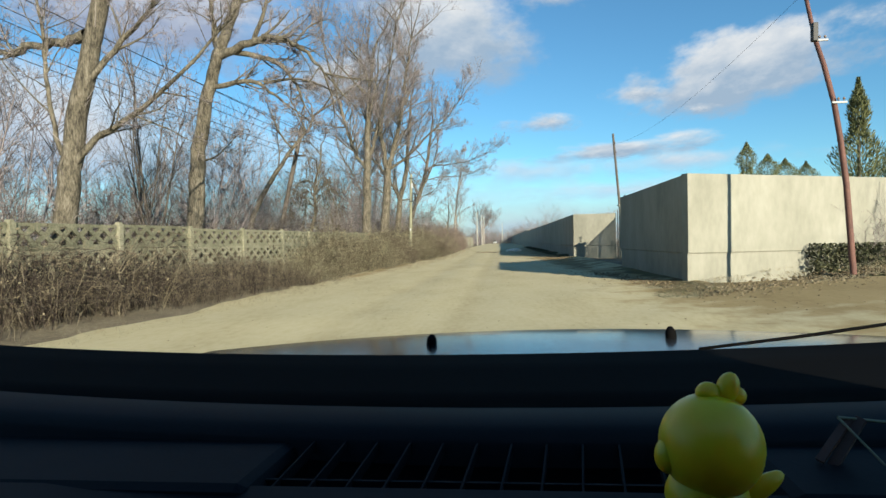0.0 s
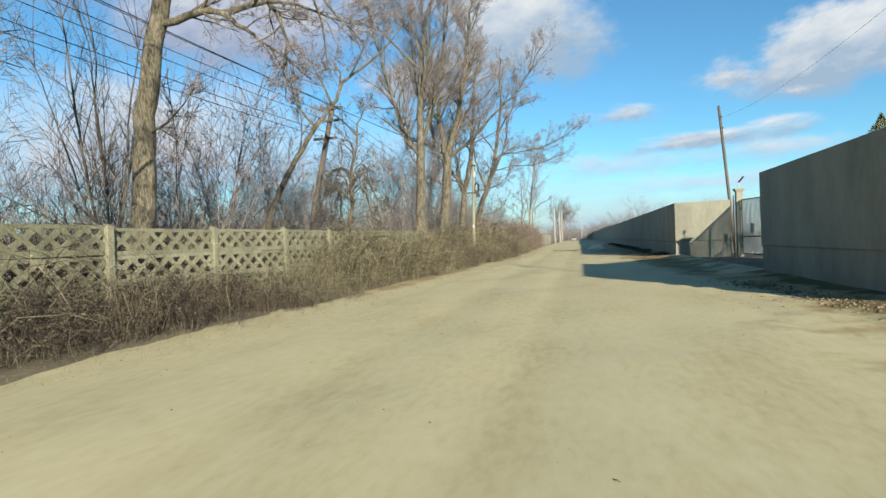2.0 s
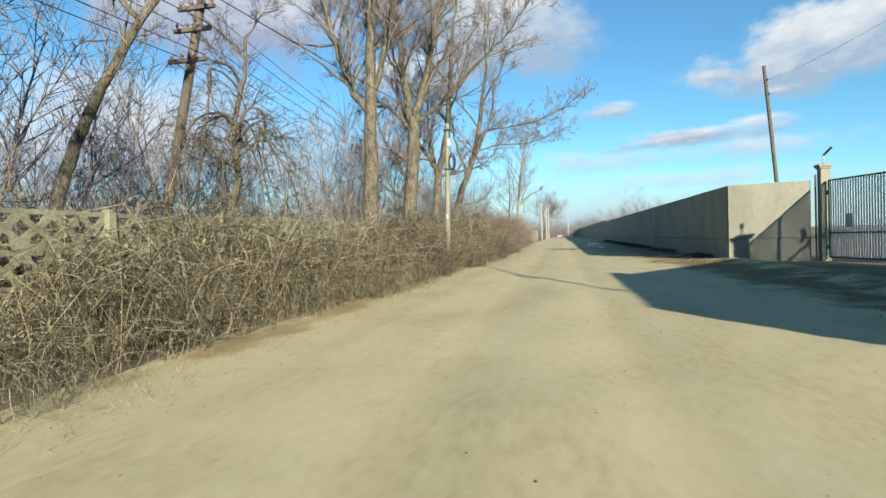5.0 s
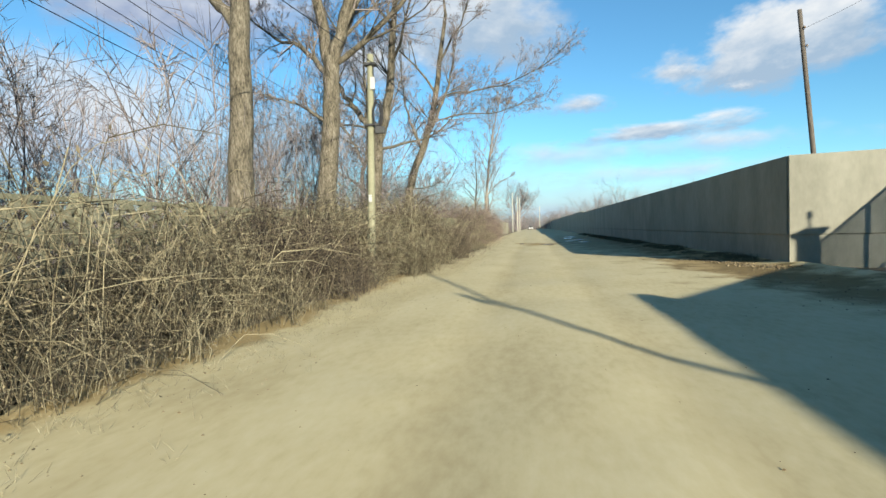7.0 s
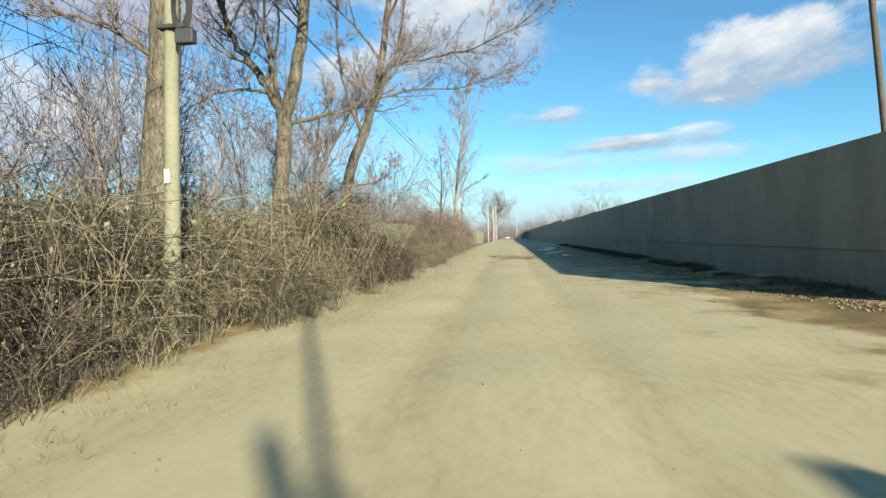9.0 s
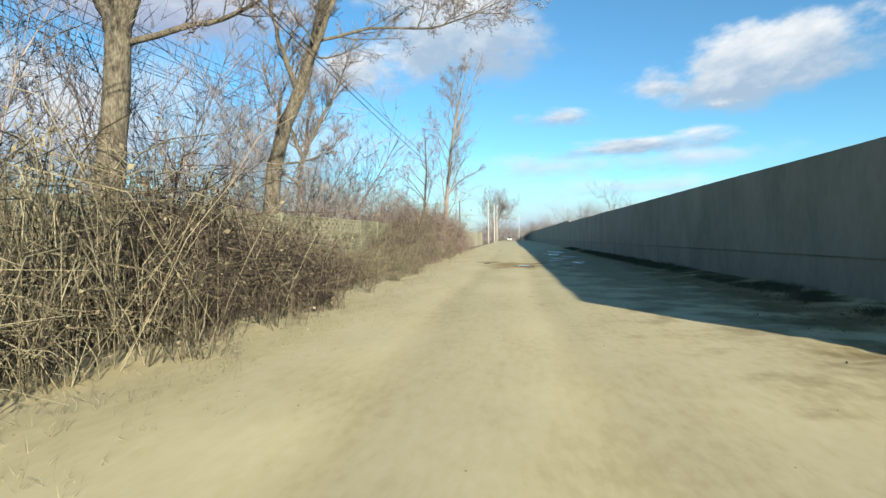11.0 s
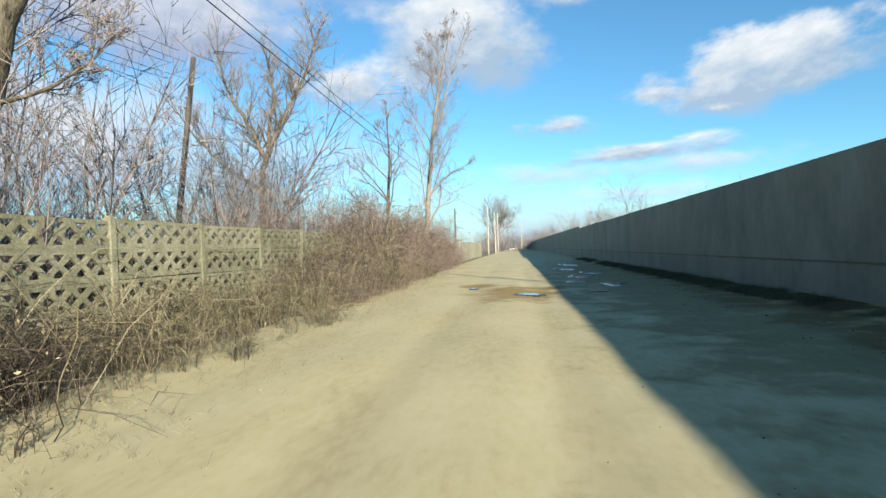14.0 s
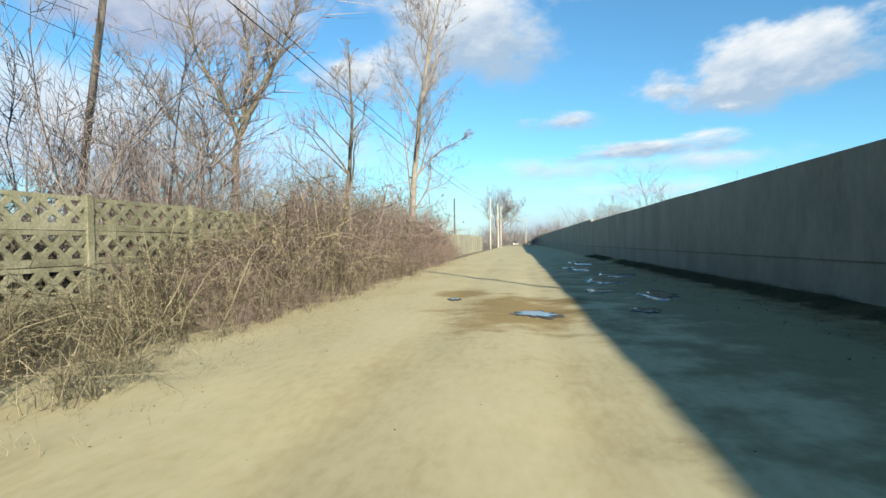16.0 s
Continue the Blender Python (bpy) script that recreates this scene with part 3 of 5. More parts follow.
for i, (a, b, n, u, bark) in enumerate(((-6, 8, 15, 0.05, M_CANE), (8, 12.5, 21, 0.05, M_CANE), (12.5, 17, 21, 0.05, M_CANE), (17, 18, 20, 0.05, M_BRAMBLE), (18, 24, 16, 0.08, M_BRAMBLE), (24, 32, 17, 0.12, M_BRAMBLE),
                                        (32, 35.5, 18, 0.05, M_CANE), (35.5, 40, 24, 0.05, M_BRAMBLE), (40, 43.5, 17, 0.03, M_BRAMBLE), (43.5, 52.5, 21, 0.05, M_CANE), (52.5, 56, 18, 0.05, M_BRAMBLE), (56, 60, 17, 0.1, M_BRAMBLE), (60, 76, 9, 0.1, M_RED),
                                        (60, 76, 9, 0.2, M_BRAMBLE), (76, 98, 10, 0.2, M_RED))):
    bramble(a, b, n, u, 11 + i, bark)


def arching_canes(y0, y1, count, seed):
    """Long pale canes that arch out of the brambles, and a few straight pale shoots."""
    rnd = np.random.RandomState(seed)
    t = Tubes()
    for i in range(count):
        y = rnd.uniform(y0, y1)
        edge, fx = hedge_edge(y), fence_x(y)
        x = edge - 0.2 + (fx + 0.3 - edge) * rnd.uniform(0.1, 0.9)
        h = hedge_height(y) * rnd.uniform(0.6, 1.15)
        z = ground_z(x, y) - 0.06
        r = rnd.uniform(0.003, 0.007)
        if rnd.rand() < 0.1:
            p = np.array([(x, y, z), (x + rnd.normal(0, 0.08), y + rnd.normal(0, 0.08), z + h * 0.6), (x + rnd.normal(0, 0.2), y + rnd.normal(0, 0.2), z + h * 1.25)])
            t.tube(p, [r, r * 0.8, r * 0.3], 4)
            continue
        a, reach = rnd.uniform(-1.9, 1.9), rnd.uniform(0.9, 1.7) * max(1.0, h)
        dx, dy = math.cos(a) * reach * 0.7, math.sin(a) * reach
        s = np.linspace(0, 1, 8)
        p = np.stack([x + dx * s, y + dy * s, z + h * np.sin(s * rnd.uniform(1.8, 2.6)) + 0.03], 1)
        p[1:] += rnd.normal(0, 0.025, (7, 3))
        t.tube(p, r * (1 - 0.75 * s), 4)
    tagged(t.make("arching_canes", M_GRASS), "long pale dry canes arching over the brambles", "undergrowth", kind="stuff")


arching_canes(7, 22, 90, 81)
arching_canes(22, 40, 130, 82)
arching_canes(40, 66, 130, 83)


def brush_behind(y0, y1, per_metre, height, seed):
    """Dry canes and scrub crowding the back of the fence."""
    rnd = np.random.RandomState(seed)
    t, lf = Tubes(), Tubes()
    for i in range(int((y1 - y0) * per_metre)):
        y = rnd.uniform(y0, y1)
        x = fence_x(y) - rnd.uniform(0.45, 2.6)
        h = height * rnd.uniform(0.55, 1.15)
        k = CLUMPS[rnd.randint(len(CLUMPS))]
        turn, sc = rnd.uniform(0, 6.28), rnd.uniform(0.9, 1.5)
        t.stamp(k[0], (x, y, ground_z(x, y) - 0.05), turn, sc, h)
        lf.stamp(k[1], (x, y, ground_z(x, y) - 0.05), turn, sc, h)
    tagged(t.make("scrub", M_CANE), "tangled dry scrub crowding the back of the fence", "undergrowth", kind="stuff")
    tagged(lf.make("withered_leaves", M_LEAF), "curled withered leaves caught in the scrub", "leaves", kind="stuff")


brush_behind(-4, 24, 9, 1.8, 61)
brush_behind(44, 70, 7, 1.75, 62)


def grass_strip(y0, y1, count, seed):
    """Straw tufts and litter along both edges of the road."""
    rnd = np.random.RandomState(seed)
    t = Tubes()
    for i in range(count):
        y = rnd.uniform(y0, y1)
        x = hedge_edge(y) + rnd.normal(0.05, 0.45)
        z = max(road_z(x, y) if x > road_edge(y) else ground_z(x, y) - 0.05, -0.05)
        for j in range(rnd.randint(2, 6)):
            ln = rnd.uniform(0.04, 0.17)
            d = np.array([rnd.normal(0, 0.7), rnd.normal(0, 0.7), rnd.uniform(0.4, 1.2)])
            d /= np.linalg.norm(d)
            p = np.array([x + rnd.normal(0, 0.03), y + rnd.normal(0, 0.03), z - 0.01])
            q = p + d * ln
            t.spike(p, q, 0.0018)
    tagged(t.make("straw_grass", M_GRASS), "short straw-coloured dead grass along the verge", "grass", kind="stuff")


grass_strip(4, 40, 2000, 5)
grass_strip(40, 96, 2000, 6)


def tufts(name, x0, x1, y0, y1, count, longest, mat, label, seed):
    """Scattered tufts of grass on open soil, thicker in some spots."""
    rnd = np.random.RandomState(seed)
    t = Tubes()
    for i in range(count):
        x, y = rnd.uniform(x0, x1), rnd.uniform(y0, y1)
        if smooth_noise(x, y, 0.9, 5.5) < -0.05 or (y > 15.4 + (x - 6.66) * 0.4 and y < 31):
            continue
        z = road_z(x, y)
        for j in range(rnd.randint(4, 10)):
            ln = longest * rnd.uniform(0.25, 1.0)
            d = np.array([rnd.normal(0, 0.6), rnd.normal(0, 0.6), rnd.uniform(0.4, 1.2)])
            d /= np.linalg.norm(d)
            p = np.array([x + rnd.normal(0, 0.04), y + rnd.normal(0, 0.04), z - 0.01])
            t.spike(p, p + d * ln, 0.0025)
    tagged(t.make(name, mat), label, "grass", kind="stuff")


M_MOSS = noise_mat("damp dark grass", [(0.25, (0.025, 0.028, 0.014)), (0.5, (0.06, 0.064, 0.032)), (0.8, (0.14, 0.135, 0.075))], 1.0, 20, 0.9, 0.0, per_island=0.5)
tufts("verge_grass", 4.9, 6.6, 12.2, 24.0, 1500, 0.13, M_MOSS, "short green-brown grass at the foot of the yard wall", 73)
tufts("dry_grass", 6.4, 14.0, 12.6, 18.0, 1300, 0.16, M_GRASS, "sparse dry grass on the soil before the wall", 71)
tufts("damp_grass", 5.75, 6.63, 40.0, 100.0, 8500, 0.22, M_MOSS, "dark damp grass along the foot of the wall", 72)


def litter(y0, y1, count, seed):
    """Crumbled earth clods and pebbles on the shoulders."""
    rnd = np.random.RandomState(seed)
    v, f = [], []
    base = np.array([(1, 0, 0), (0, 1, 0), (-1, 0, 0), (0, -1, 0), (0, 0, 0.7), (0, 0, -0.5)], float)
    tri = [(0, 1, 4), (1, 2, 4), (2, 3, 4), (3, 0, 4), (1, 0, 5), (2, 1, 5), (3, 2, 5), (0, 3, 5)]
    n = 0
    for i in range(count):
        y = rnd.uniform(y0, y1)
        if rnd.rand() < 0.55:
            x = rnd.normal(5.2, 0.7)
            if y < 15.5:
                x = rnd.uniform(5.5, 12)
        elif rnd.rand() < 0.7:
            x = hedge_edge(y) + rnd.normal(0.5, 0.35)
        else:
            x = rnd.uniform(-3.2, 4.5)
        if 15.4 < y < 24.5 and x > 6.5 or x > 6.5 and y > 31:
            continue
        s = (0.004 + 0.018 * rnd.rand() ** 2) * (1.0 if x > 3.5 else 0.6)
        p = base * s * rnd.uniform(0.6, 1.4, (6, 3)) + np.array([x, y, road_z(x, y) + s * 0.15])
        v.append(p)
        f += [(a + n, b + n, c + n) for a, b, c in tri]
        n += 6
    tagged(mesh_ob("earth_clods", np.concatenate(v), f, M_GROUND2), "loose earth clods and pebbles on the shoulder", "pebbles", kind="stuff")


M_GROUND2 = noise_mat("dry clods", [(0.25, (0.0752, 0.0552, 0.0299)), (0.5, (0.137, 0.106, 0.0612)), (0.8, (0.226, 0.186, 0.115))], 3, 20, 0.95, 0.0, per_island=0.5)
def windrow(x0, y0, x1, y1, count, seed, big=0.024, spread=0.3):
    """A low ridge of turned earth left along the foot of the wall."""
    rnd = np.random.RandomState(seed)
    base = np.array([(1, 0, 0), (0, 1, 0), (-1, 0, 0), (0, -1, 0), (0, 0, 0.7), (0, 0, -0.5)], float)
    tri = np.array([(0, 1, 4), (1, 2, 4), (2, 3, 4), (3, 0, 4), (1, 0, 5), (2, 1, 5), (3, 2, 5), (0, 3, 5)])
    v, f = [], []
    for i in range(count):
        k = rnd.rand()
        x, y = x0 + (x1 - x0) * k + rnd.normal(0, 0.22), y0 + (y1 - y0) * k + rnd.normal(0, spread)
        sz = 0.008 + big * rnd.rand() ** 2.5
        v.append(base * sz * rnd.uniform(0.6, 1.5, (6, 3)) + np.array([x, y, road_z(x, y) + sz * 0.05]))
        f.append(tri + 6 * i)
    tagged(array_mesh("earth_ridge", np.concatenate(v), np.zeros((0, 4), np.int32), np.concatenate(f), M_GROUND2), "low ridge of turned brown earth clods", "earth", kind="stuff")


windrow(5.2, 43.5, 6.0, 38.2, 900, 8, 0.04)
windrow(5.9, 52.0, 5.5, 43.5, 260, 9)
windrow(6.0, 12.9, 13.5, 14.2, 3000, 10, 0.04, 0.6)
windrow(5.4, 21.5, 6.0, 13.8, 1300, 12, 0.035)
litter(5, 30, 2600, 3)
litter(30, 75, 3200, 4)


# ---- trees ----
class Grower:
    def __init__(self, seed):
        self.r = np.random.RandomState(seed)
        self.limb, self.twig, self.sides, self.least = Tubes(), Tubes(), 8, 0.006

    def grow(self, p, d, length, r, level, deepest, kids, droop=0.0, up=0.25, wob=0.16):
        rnd = self.r
        if level >= deepest:
            p, d = np.asarray(p, float), np.asarray(d, float)
            q = p + d * (length / math.sqrt(d @ d))
            q[2] += (up - droop) * 0.12 * length
            self.twig.spike(p, q, r)
            return
        k = 6 if level < 1 else (5 if level == 1 else 3)
        pts, rad = [np.array(p, float)], [r]
        d = np.array(d, float)
        d /= np.linalg.norm(d)
        dirs = [d.copy()]
        for i in range(1, k):
            d = d + rnd.normal(0, wob, 3) + np.array([0, 0, (up - droop * i / k) * 0.35])
            d /= np.linalg.norm(d)
            pts.append(pts[-1] + d * length / (k - 1))
            rad.append(r * (1 - 0.72 * i / (k - 1)))
            dirs.append(d.copy())
        if level <= 1:
            self.limb.tube(pts, rad, self.sides if level == 0 else self.sides - 3)
        else:
            self.twig.tube(pts, rad, 3)
        n = kids[min(level, len(kids) - 1)]
        for j in range(n):
            s = rnd.uniform(0.22, 1.0) if level else rnd.uniform(0.3, 1.0)
            i = min(int(s * (k - 1)), k - 2)
            q = pts[i] + (pts[i + 1] - pts[i]) * (s * (k - 1) - i)
            side = np.cross(dirs[i], rnd.normal(0, 1, 3))
            side /= np.linalg.norm(side) + 1e-9
            spread = rnd.uniform(0.45, 1.0)
            nd = dirs[i] * (1 - 0.35 * spread) + side * spread + np.array([0, 0, up * 0.6])
            ln = length * rnd.uniform(0.32, 0.62) * (1.1 - 0.45 * s)
            rr = max(self.least, rad[i] * rnd.uniform(0.35, 0.6))
            self.grow(q, nd, ln, rr, level + 1, deepest, kids, droop, up, wob)

    def along(self, run, r, deepest, kids, droop, up):
        """A main limb through the points of run, with side branches and a spray of twigs at its end."""
        rnd = self.r
        c = np.asarray(run, float)
        e = np.concatenate([2 * c[:1] - c[1:2], c, 2 * c[-1:] - c[-2:-1]])
        pts = []
        for i in range(1, len(e) - 2):
            for u in np.arange(4) / 4:
                pts.append(0.5 * (2 * e[i] + (e[i + 1] - e[i - 1]) * u + (2 * e[i - 1] - 5 * e[i] + 4 * e[i + 1] - e[i + 2]) * u * u + (3 * e[i] - e[i - 1] - 3 * e[i + 1] + e[i + 2]) * u ** 3))
        pts.append(c[-1])
        pts = np.array(pts)
        pts[1:] += rnd.normal(0, 0.25 * r, pts[1:].shape)
        n = len(pts)
        rad = r * (1 - 0.75 * np.arange(n) / (n - 1)) + 0.004
        self.limb.tube(pts, rad, self.sides)
        length = np.sqrt(((pts[1:] - pts[:-1]) ** 2).sum(1)).sum()
        for j in range(int(4 + 2.4 * length)):
            s = rnd.uniform(0.2, 1.0)
            i = min(int(s * (n - 1)), n - 2)
            d = pts[i + 1] - pts[i]
            d /= np.linalg.norm(d) + 1e-9
            side = np.cross(d, rnd.normal(0, 1, 3))
            side /= np.linalg.norm(side) + 1e-9
            w = rnd.uniform(0.5, 1.0)
            self.grow(pts[i], d * (1 - 0.4 * w) + side * w + np.array([0, 0, up * 0.7]), length * rnd.uniform(0.18, 0.42) * (1.15 - 0.5 * s), max(self.least, rad[i] * rnd.uniform(0.3, 0.55)), 1, deepest, kids, droop, up)
        d = pts[-1] - pts[-3]
        for j in range(4):
            self.grow(pts[-1], d / (np.linalg.norm(d) + 1e-9) + rnd.normal(0, 0.3, 3), length * rnd.uniform(0.25, 0.45), rad[-1] * 0.9, 1, deepest, kids, droop, up)


def bare_tree(base, r0, trunk_pts, limbs, label, seed, kids=(7, 8, 7, 5), deepest=4, up=0.3, droop=0.0, name="bare_tree", bark=None, sides=14, taper=0.42, shoots=90, least=0.006, paths=(), crown=None):
    """trunk_pts: offsets from the base with z up; limbs: (height share of the trunk, heading, rise, length, radius)."""
    g = Grower(seed)
    g.least = least
    top = empty(name, base)
    tagged(top, label, "tree", "roadside trees")
    rnd = random.Random(seed)
    pts = [Vector(p) for p in trunk_pts]
    fine, rad = [], []
    m = 5
    total = pts[-1].z
    for a, b in zip(pts, pts[1:]):
        for i in range(m):
            p = a.lerp(b, i / m)
            fine.append(p + Vector((rnd.uniform(-1, 1), rnd.uniform(-1, 1), 0)) * r0 * 0.10)
    fine.append(pts[-1])
    for p in fine:
        s = p.z / total
        rad.append(r0 * (1 - taper * s + 0.45 * max(0, 0.12 - s) / 0.12))
    t = Tubes()
    fine[0].z -= 0.3
    t.tube([p[:] for p in fine], rad, sides)
    ob = t.make("trunk", bark or M_BARK, top, True)
    for s, head, rise, ln, r in limbs:
        i = min(int(s * (len(fine) - 1)), len(fine) - 1)
        h, e = radians(head), radians(rise)
        d = (math.cos(h) * math.cos(e), math.sin(h) * math.cos(e), math.sin(e))
        g.limb = Tubes()
        g.grow(fine[i][:], d, ln, r, 0, deepest, kids, droop, up)
        g.limb.make("limb", bark or M_BARK, top, True)
    for r, run in paths:
        g.limb = Tubes()
        g.along(run, r, deepest, kids, droop, up)
        g.limb.make("limb", bark or M_BARK, top, True)
    for i in range(shoots):
        p = np.array(fine[rnd.randrange(1, len(fine) - 1)][:])
        a, ln = rnd.uniform(0, 2 * math.pi), rnd.uniform(0.25, 1.1)
        p += np.array([math.cos(a), math.sin(a), 0]) * r0 * 0.7 + np.array([0, 0, rnd.uniform(-0.3, 0.3)])
        q = p + np.array([math.cos(a) * 0.6, math.sin(a) * 0.6, rnd.uniform(0.1, 1.0)]) * ln
        g.twig.spike(p, q, 0.008)
    if g.twig.n:
        g.twig.make("crown", crown or M_TWIG, top)
    return top


M_PALE = noise_mat("pale young bark", [(0.3, (0.08, 0.070, 0.058)), (0.5, (0.19, 0.168, 0.142)), (0.7, (0.29, 0.262, 0.224))], 6, 30, 0.9, 0.4, 0.01, stretch=(1, 1, 0.5))
# headings: 0 east (towards the wall), 90 north (along the road), 180 west; paths: main limbs, radius and offsets from the base
bare_tree((-7.05, 10.3, -0.05), 0.235, ((0, 0, 0), (0.2, 0, 1.9), (0.4, 0, 3.5), (0.82, 0.1, 5.6), (1.3, 0.2, 7.8)),
          ((1.0, 60, 75, 3.8, 0.12), (0.95, 200, 60, 3.6, 0.10), (0.85, 330, 50, 3.2, 0.08), (0.9, 110, 55, 3.4, 0.08)),
          "old bare tree with thick furrowed grey-brown trunk", 21, least=0.0035, shoots=60, paths=(
              (0.11, ((0.72, 0, 5.5), (0.15, 0.1, 5.42), (-0.5, 0.1, 5.38), (-1.15, 0.2, 5.3), (-2.2, 0.3, 5.7))),
              (0.065, ((0.32, 0, 2.8), (0.9, -0.1, 3.42), (1.55, -0.1, 3.75), (2.35, -0.2, 4.25), (3.1, -0.2, 4.9), (3.9, 0, 5.9))),
              (0.06, ((0.75, 0, 4.6), (1.4, 0.1, 5.4), (1.9, 0.2, 6.0), (2.4, 0.2, 7.0))),
              (0.05, ((0.25, 0, 2.9), (0.08, -0.1, 3.7), (-0.08, -0.1, 4.7), (-0.1, -0.1, 5.6), (-0.35, 0, 6.4), (-0.6, 0, 7.6)))))
bare_tree((-7.45, 15.7, -0.05), 0.275, ((0, 0, 0), (0.2, 0, 1.95), (0.36, 0, 4.15), (0.62, 0, 5.55), (1.02, 0, 6.85), (1.34, 0, 7.65), (1.65, 0, 8.4), (2.0, 0.1, 9.8)),
          ((1.0, 40, 70, 3.6, 0.10), (0.95, 200, 60, 3.2, 0.08), (0.9, 100, 55, 3.2, 0.08)),
          "bare roadside tree with pale trunk and drooping limbs", 22, least=0.0035, droop=0.35, taper=0.6, shoots=50, paths=(
              (0.12, ((1.0, 0, 6.8), (2.07, -0.1, 7.12), (2.66, -0.2, 7.23), (3.38, -0.3, 6.99), (3.8, -0.3, 6.68), (4.3, -0.3, 6.1))),
              (0.09, ((1.2, 0, 7.0), (2.5, 0.2, 6.75), (3.14, 0.3, 6.16), (3.5, 0.3, 5.38))),
              (0.08, ((0.8, 0, 5.95), (2.05, 0, 6.07), (2.5, 0.1, 5.77), (3.13, 0.2, 5.32))),
              (0.045, ((2.4, 0, 6.0), (3.5, 0.1, 6.07), (4.8, 0.2, 5.53))),
              (0.12, ((1.0, 0, 6.7), (0.95, 0.1, 7.2), (0.76, 0.2, 8.1), (0.8, 0.2, 9.4))),
              (0.07, ((2.07, 0, 7.1), (2.46, 0.1, 8.3), (2.6, 0.1, 9.6))),
              (0.03, ((0.36, 0, 3.75), (1.0, -0.1, 3.95), (1.5, -0.1, 4.4)))))
bare_tree((-6.8, 35.0, -0.05), 0.335, ((0, 0, 0), (0.05, 0, 2.2), (0.15, 0, 6.3), (0.2, 0, 8.2), (0.35, 0, 10.5), (0.7, 0.1, 13.5)),
          ((1.0, 60, 70, 4.0, 0.08), (0.8, 230, 55, 5.0, 0.08), (0.7, 300, 50, 5.0, 0.08), (0.85, 120, 60, 5.0, 0.08), (0.6, 20, 40, 4.0, 0.06)),
          "tall bare poplar with forked trunk", 23, taper=0.75, shoots=120, paths=(
              (0.14, ((0.1, 0, 6.0), (-0.5, 0.1, 6.8), (-1.1, 0.2, 8.3), (-1.6, 0.3, 10.2), (-2.4, 0.3, 13.0), (-2.8, 0.3, 15.5))),
              (0.13, ((0.15, 0, 6.3), (0.7, -0.1, 7.9), (1.2, -0.2, 9.6), (1.8, -0.2, 12.5), (2.2, -0.3, 15.0))),
              (0.10, ((0.2, 0, 7.0), (0.1, 0.6, 8.6), (-0.4, 1.2, 11.0), (-0.6, 1.6, 14.0)))))
bare_tree((-6.85, 40.3, -0.05), 0.355, ((0, 0, 0), (0.1, 0, 2.4), (0.38, 0, 5.0), (0.46, 0, 6.9)), (),
          "tall bare poplar with heavy spreading limbs", 24, taper=0.3, shoots=120, paths=(
              (0.21, ((0.40, 0, 6.5), (0.85, 0.1, 8.1), (1.4, 0.2, 10.5), (1.9, 0.2, 13.5), (2.3, 0.2, 16.0))),
              (0.19, ((0.40, 0, 6.5), (0.02, -0.1, 8.9), (-0.05, -0.2, 10.6), (-0.5, -0.2, 13.0), (-0.8, -0.3, 15.5))),
              (0.10, ((0.42, 0, 6.6), (1.95, -0.2, 7.5), (3.5, -0.3, 9.0), (4.6, -0.3, 9.9), (5.6, -0.2, 11.2))),
              (0.09, ((0.35, 0, 6.3), (-0.7, 0.3, 7.4), (-1.6, 0.5, 7.8), (-2.6, 0.5, 8.6))),
              (0.13, ((0.42, 0, 6.7), (0.9, 0.9, 8.6), (1.1, 1.8, 11.5), (1.5, 2.4, 14.5))),
              (0.06, ((0.25, 0, 4.8), (-0.4, -0.3, 5.3), (-1.3, -0.5, 5.6)))))
bare_tree((-7.05, 46.5, -0.05), 0.28, ((0, 0, 0), (0.2, 0, 2.6), (0.4, 0, 5.1), (0.7, 0, 5.9), (1.0, 0, 7.4), (1.2, 0.1, 10.0), (1.5, 0.1, 13.5)),
          ((1.0, 60, 75, 3.5, 0.07), (0.75, 330, 50, 4.5, 0.07), (0.85, 200, 60, 4.5, 0.07), (0.65, 100, 50, 4.5, 0.07)),
          "bare tree forking low beside the concrete pole", 25, taper=0.7, shoots=90, paths=(
              (0.16, ((0.38, 0, 4.9), (0.0, 0, 5.75), (-0.65, 0.1, 6.6), (-1.2, 0.1, 7.5), (-1.8, 0.1, 9.5), (-2.2, 0.2, 12.0))),
              (0.05, ((-0.1, 0, 5.75), (-0.9, 0.1, 5.95), (-1.9, 0.1, 5.85), (-2.85, 0.2, 5.4))),
              (0.06, ((0.42, 0, 4.8), (1.8, 0, 5.05), (2.8, 0, 5.3), (3.6, 0, 5.9))),
              (0.07, ((0.25, 0, 5.3), (0.1, -0.1, 6.6), (-0.1, -0.2, 8.4), (0.1, -0.2, 10.5)))))
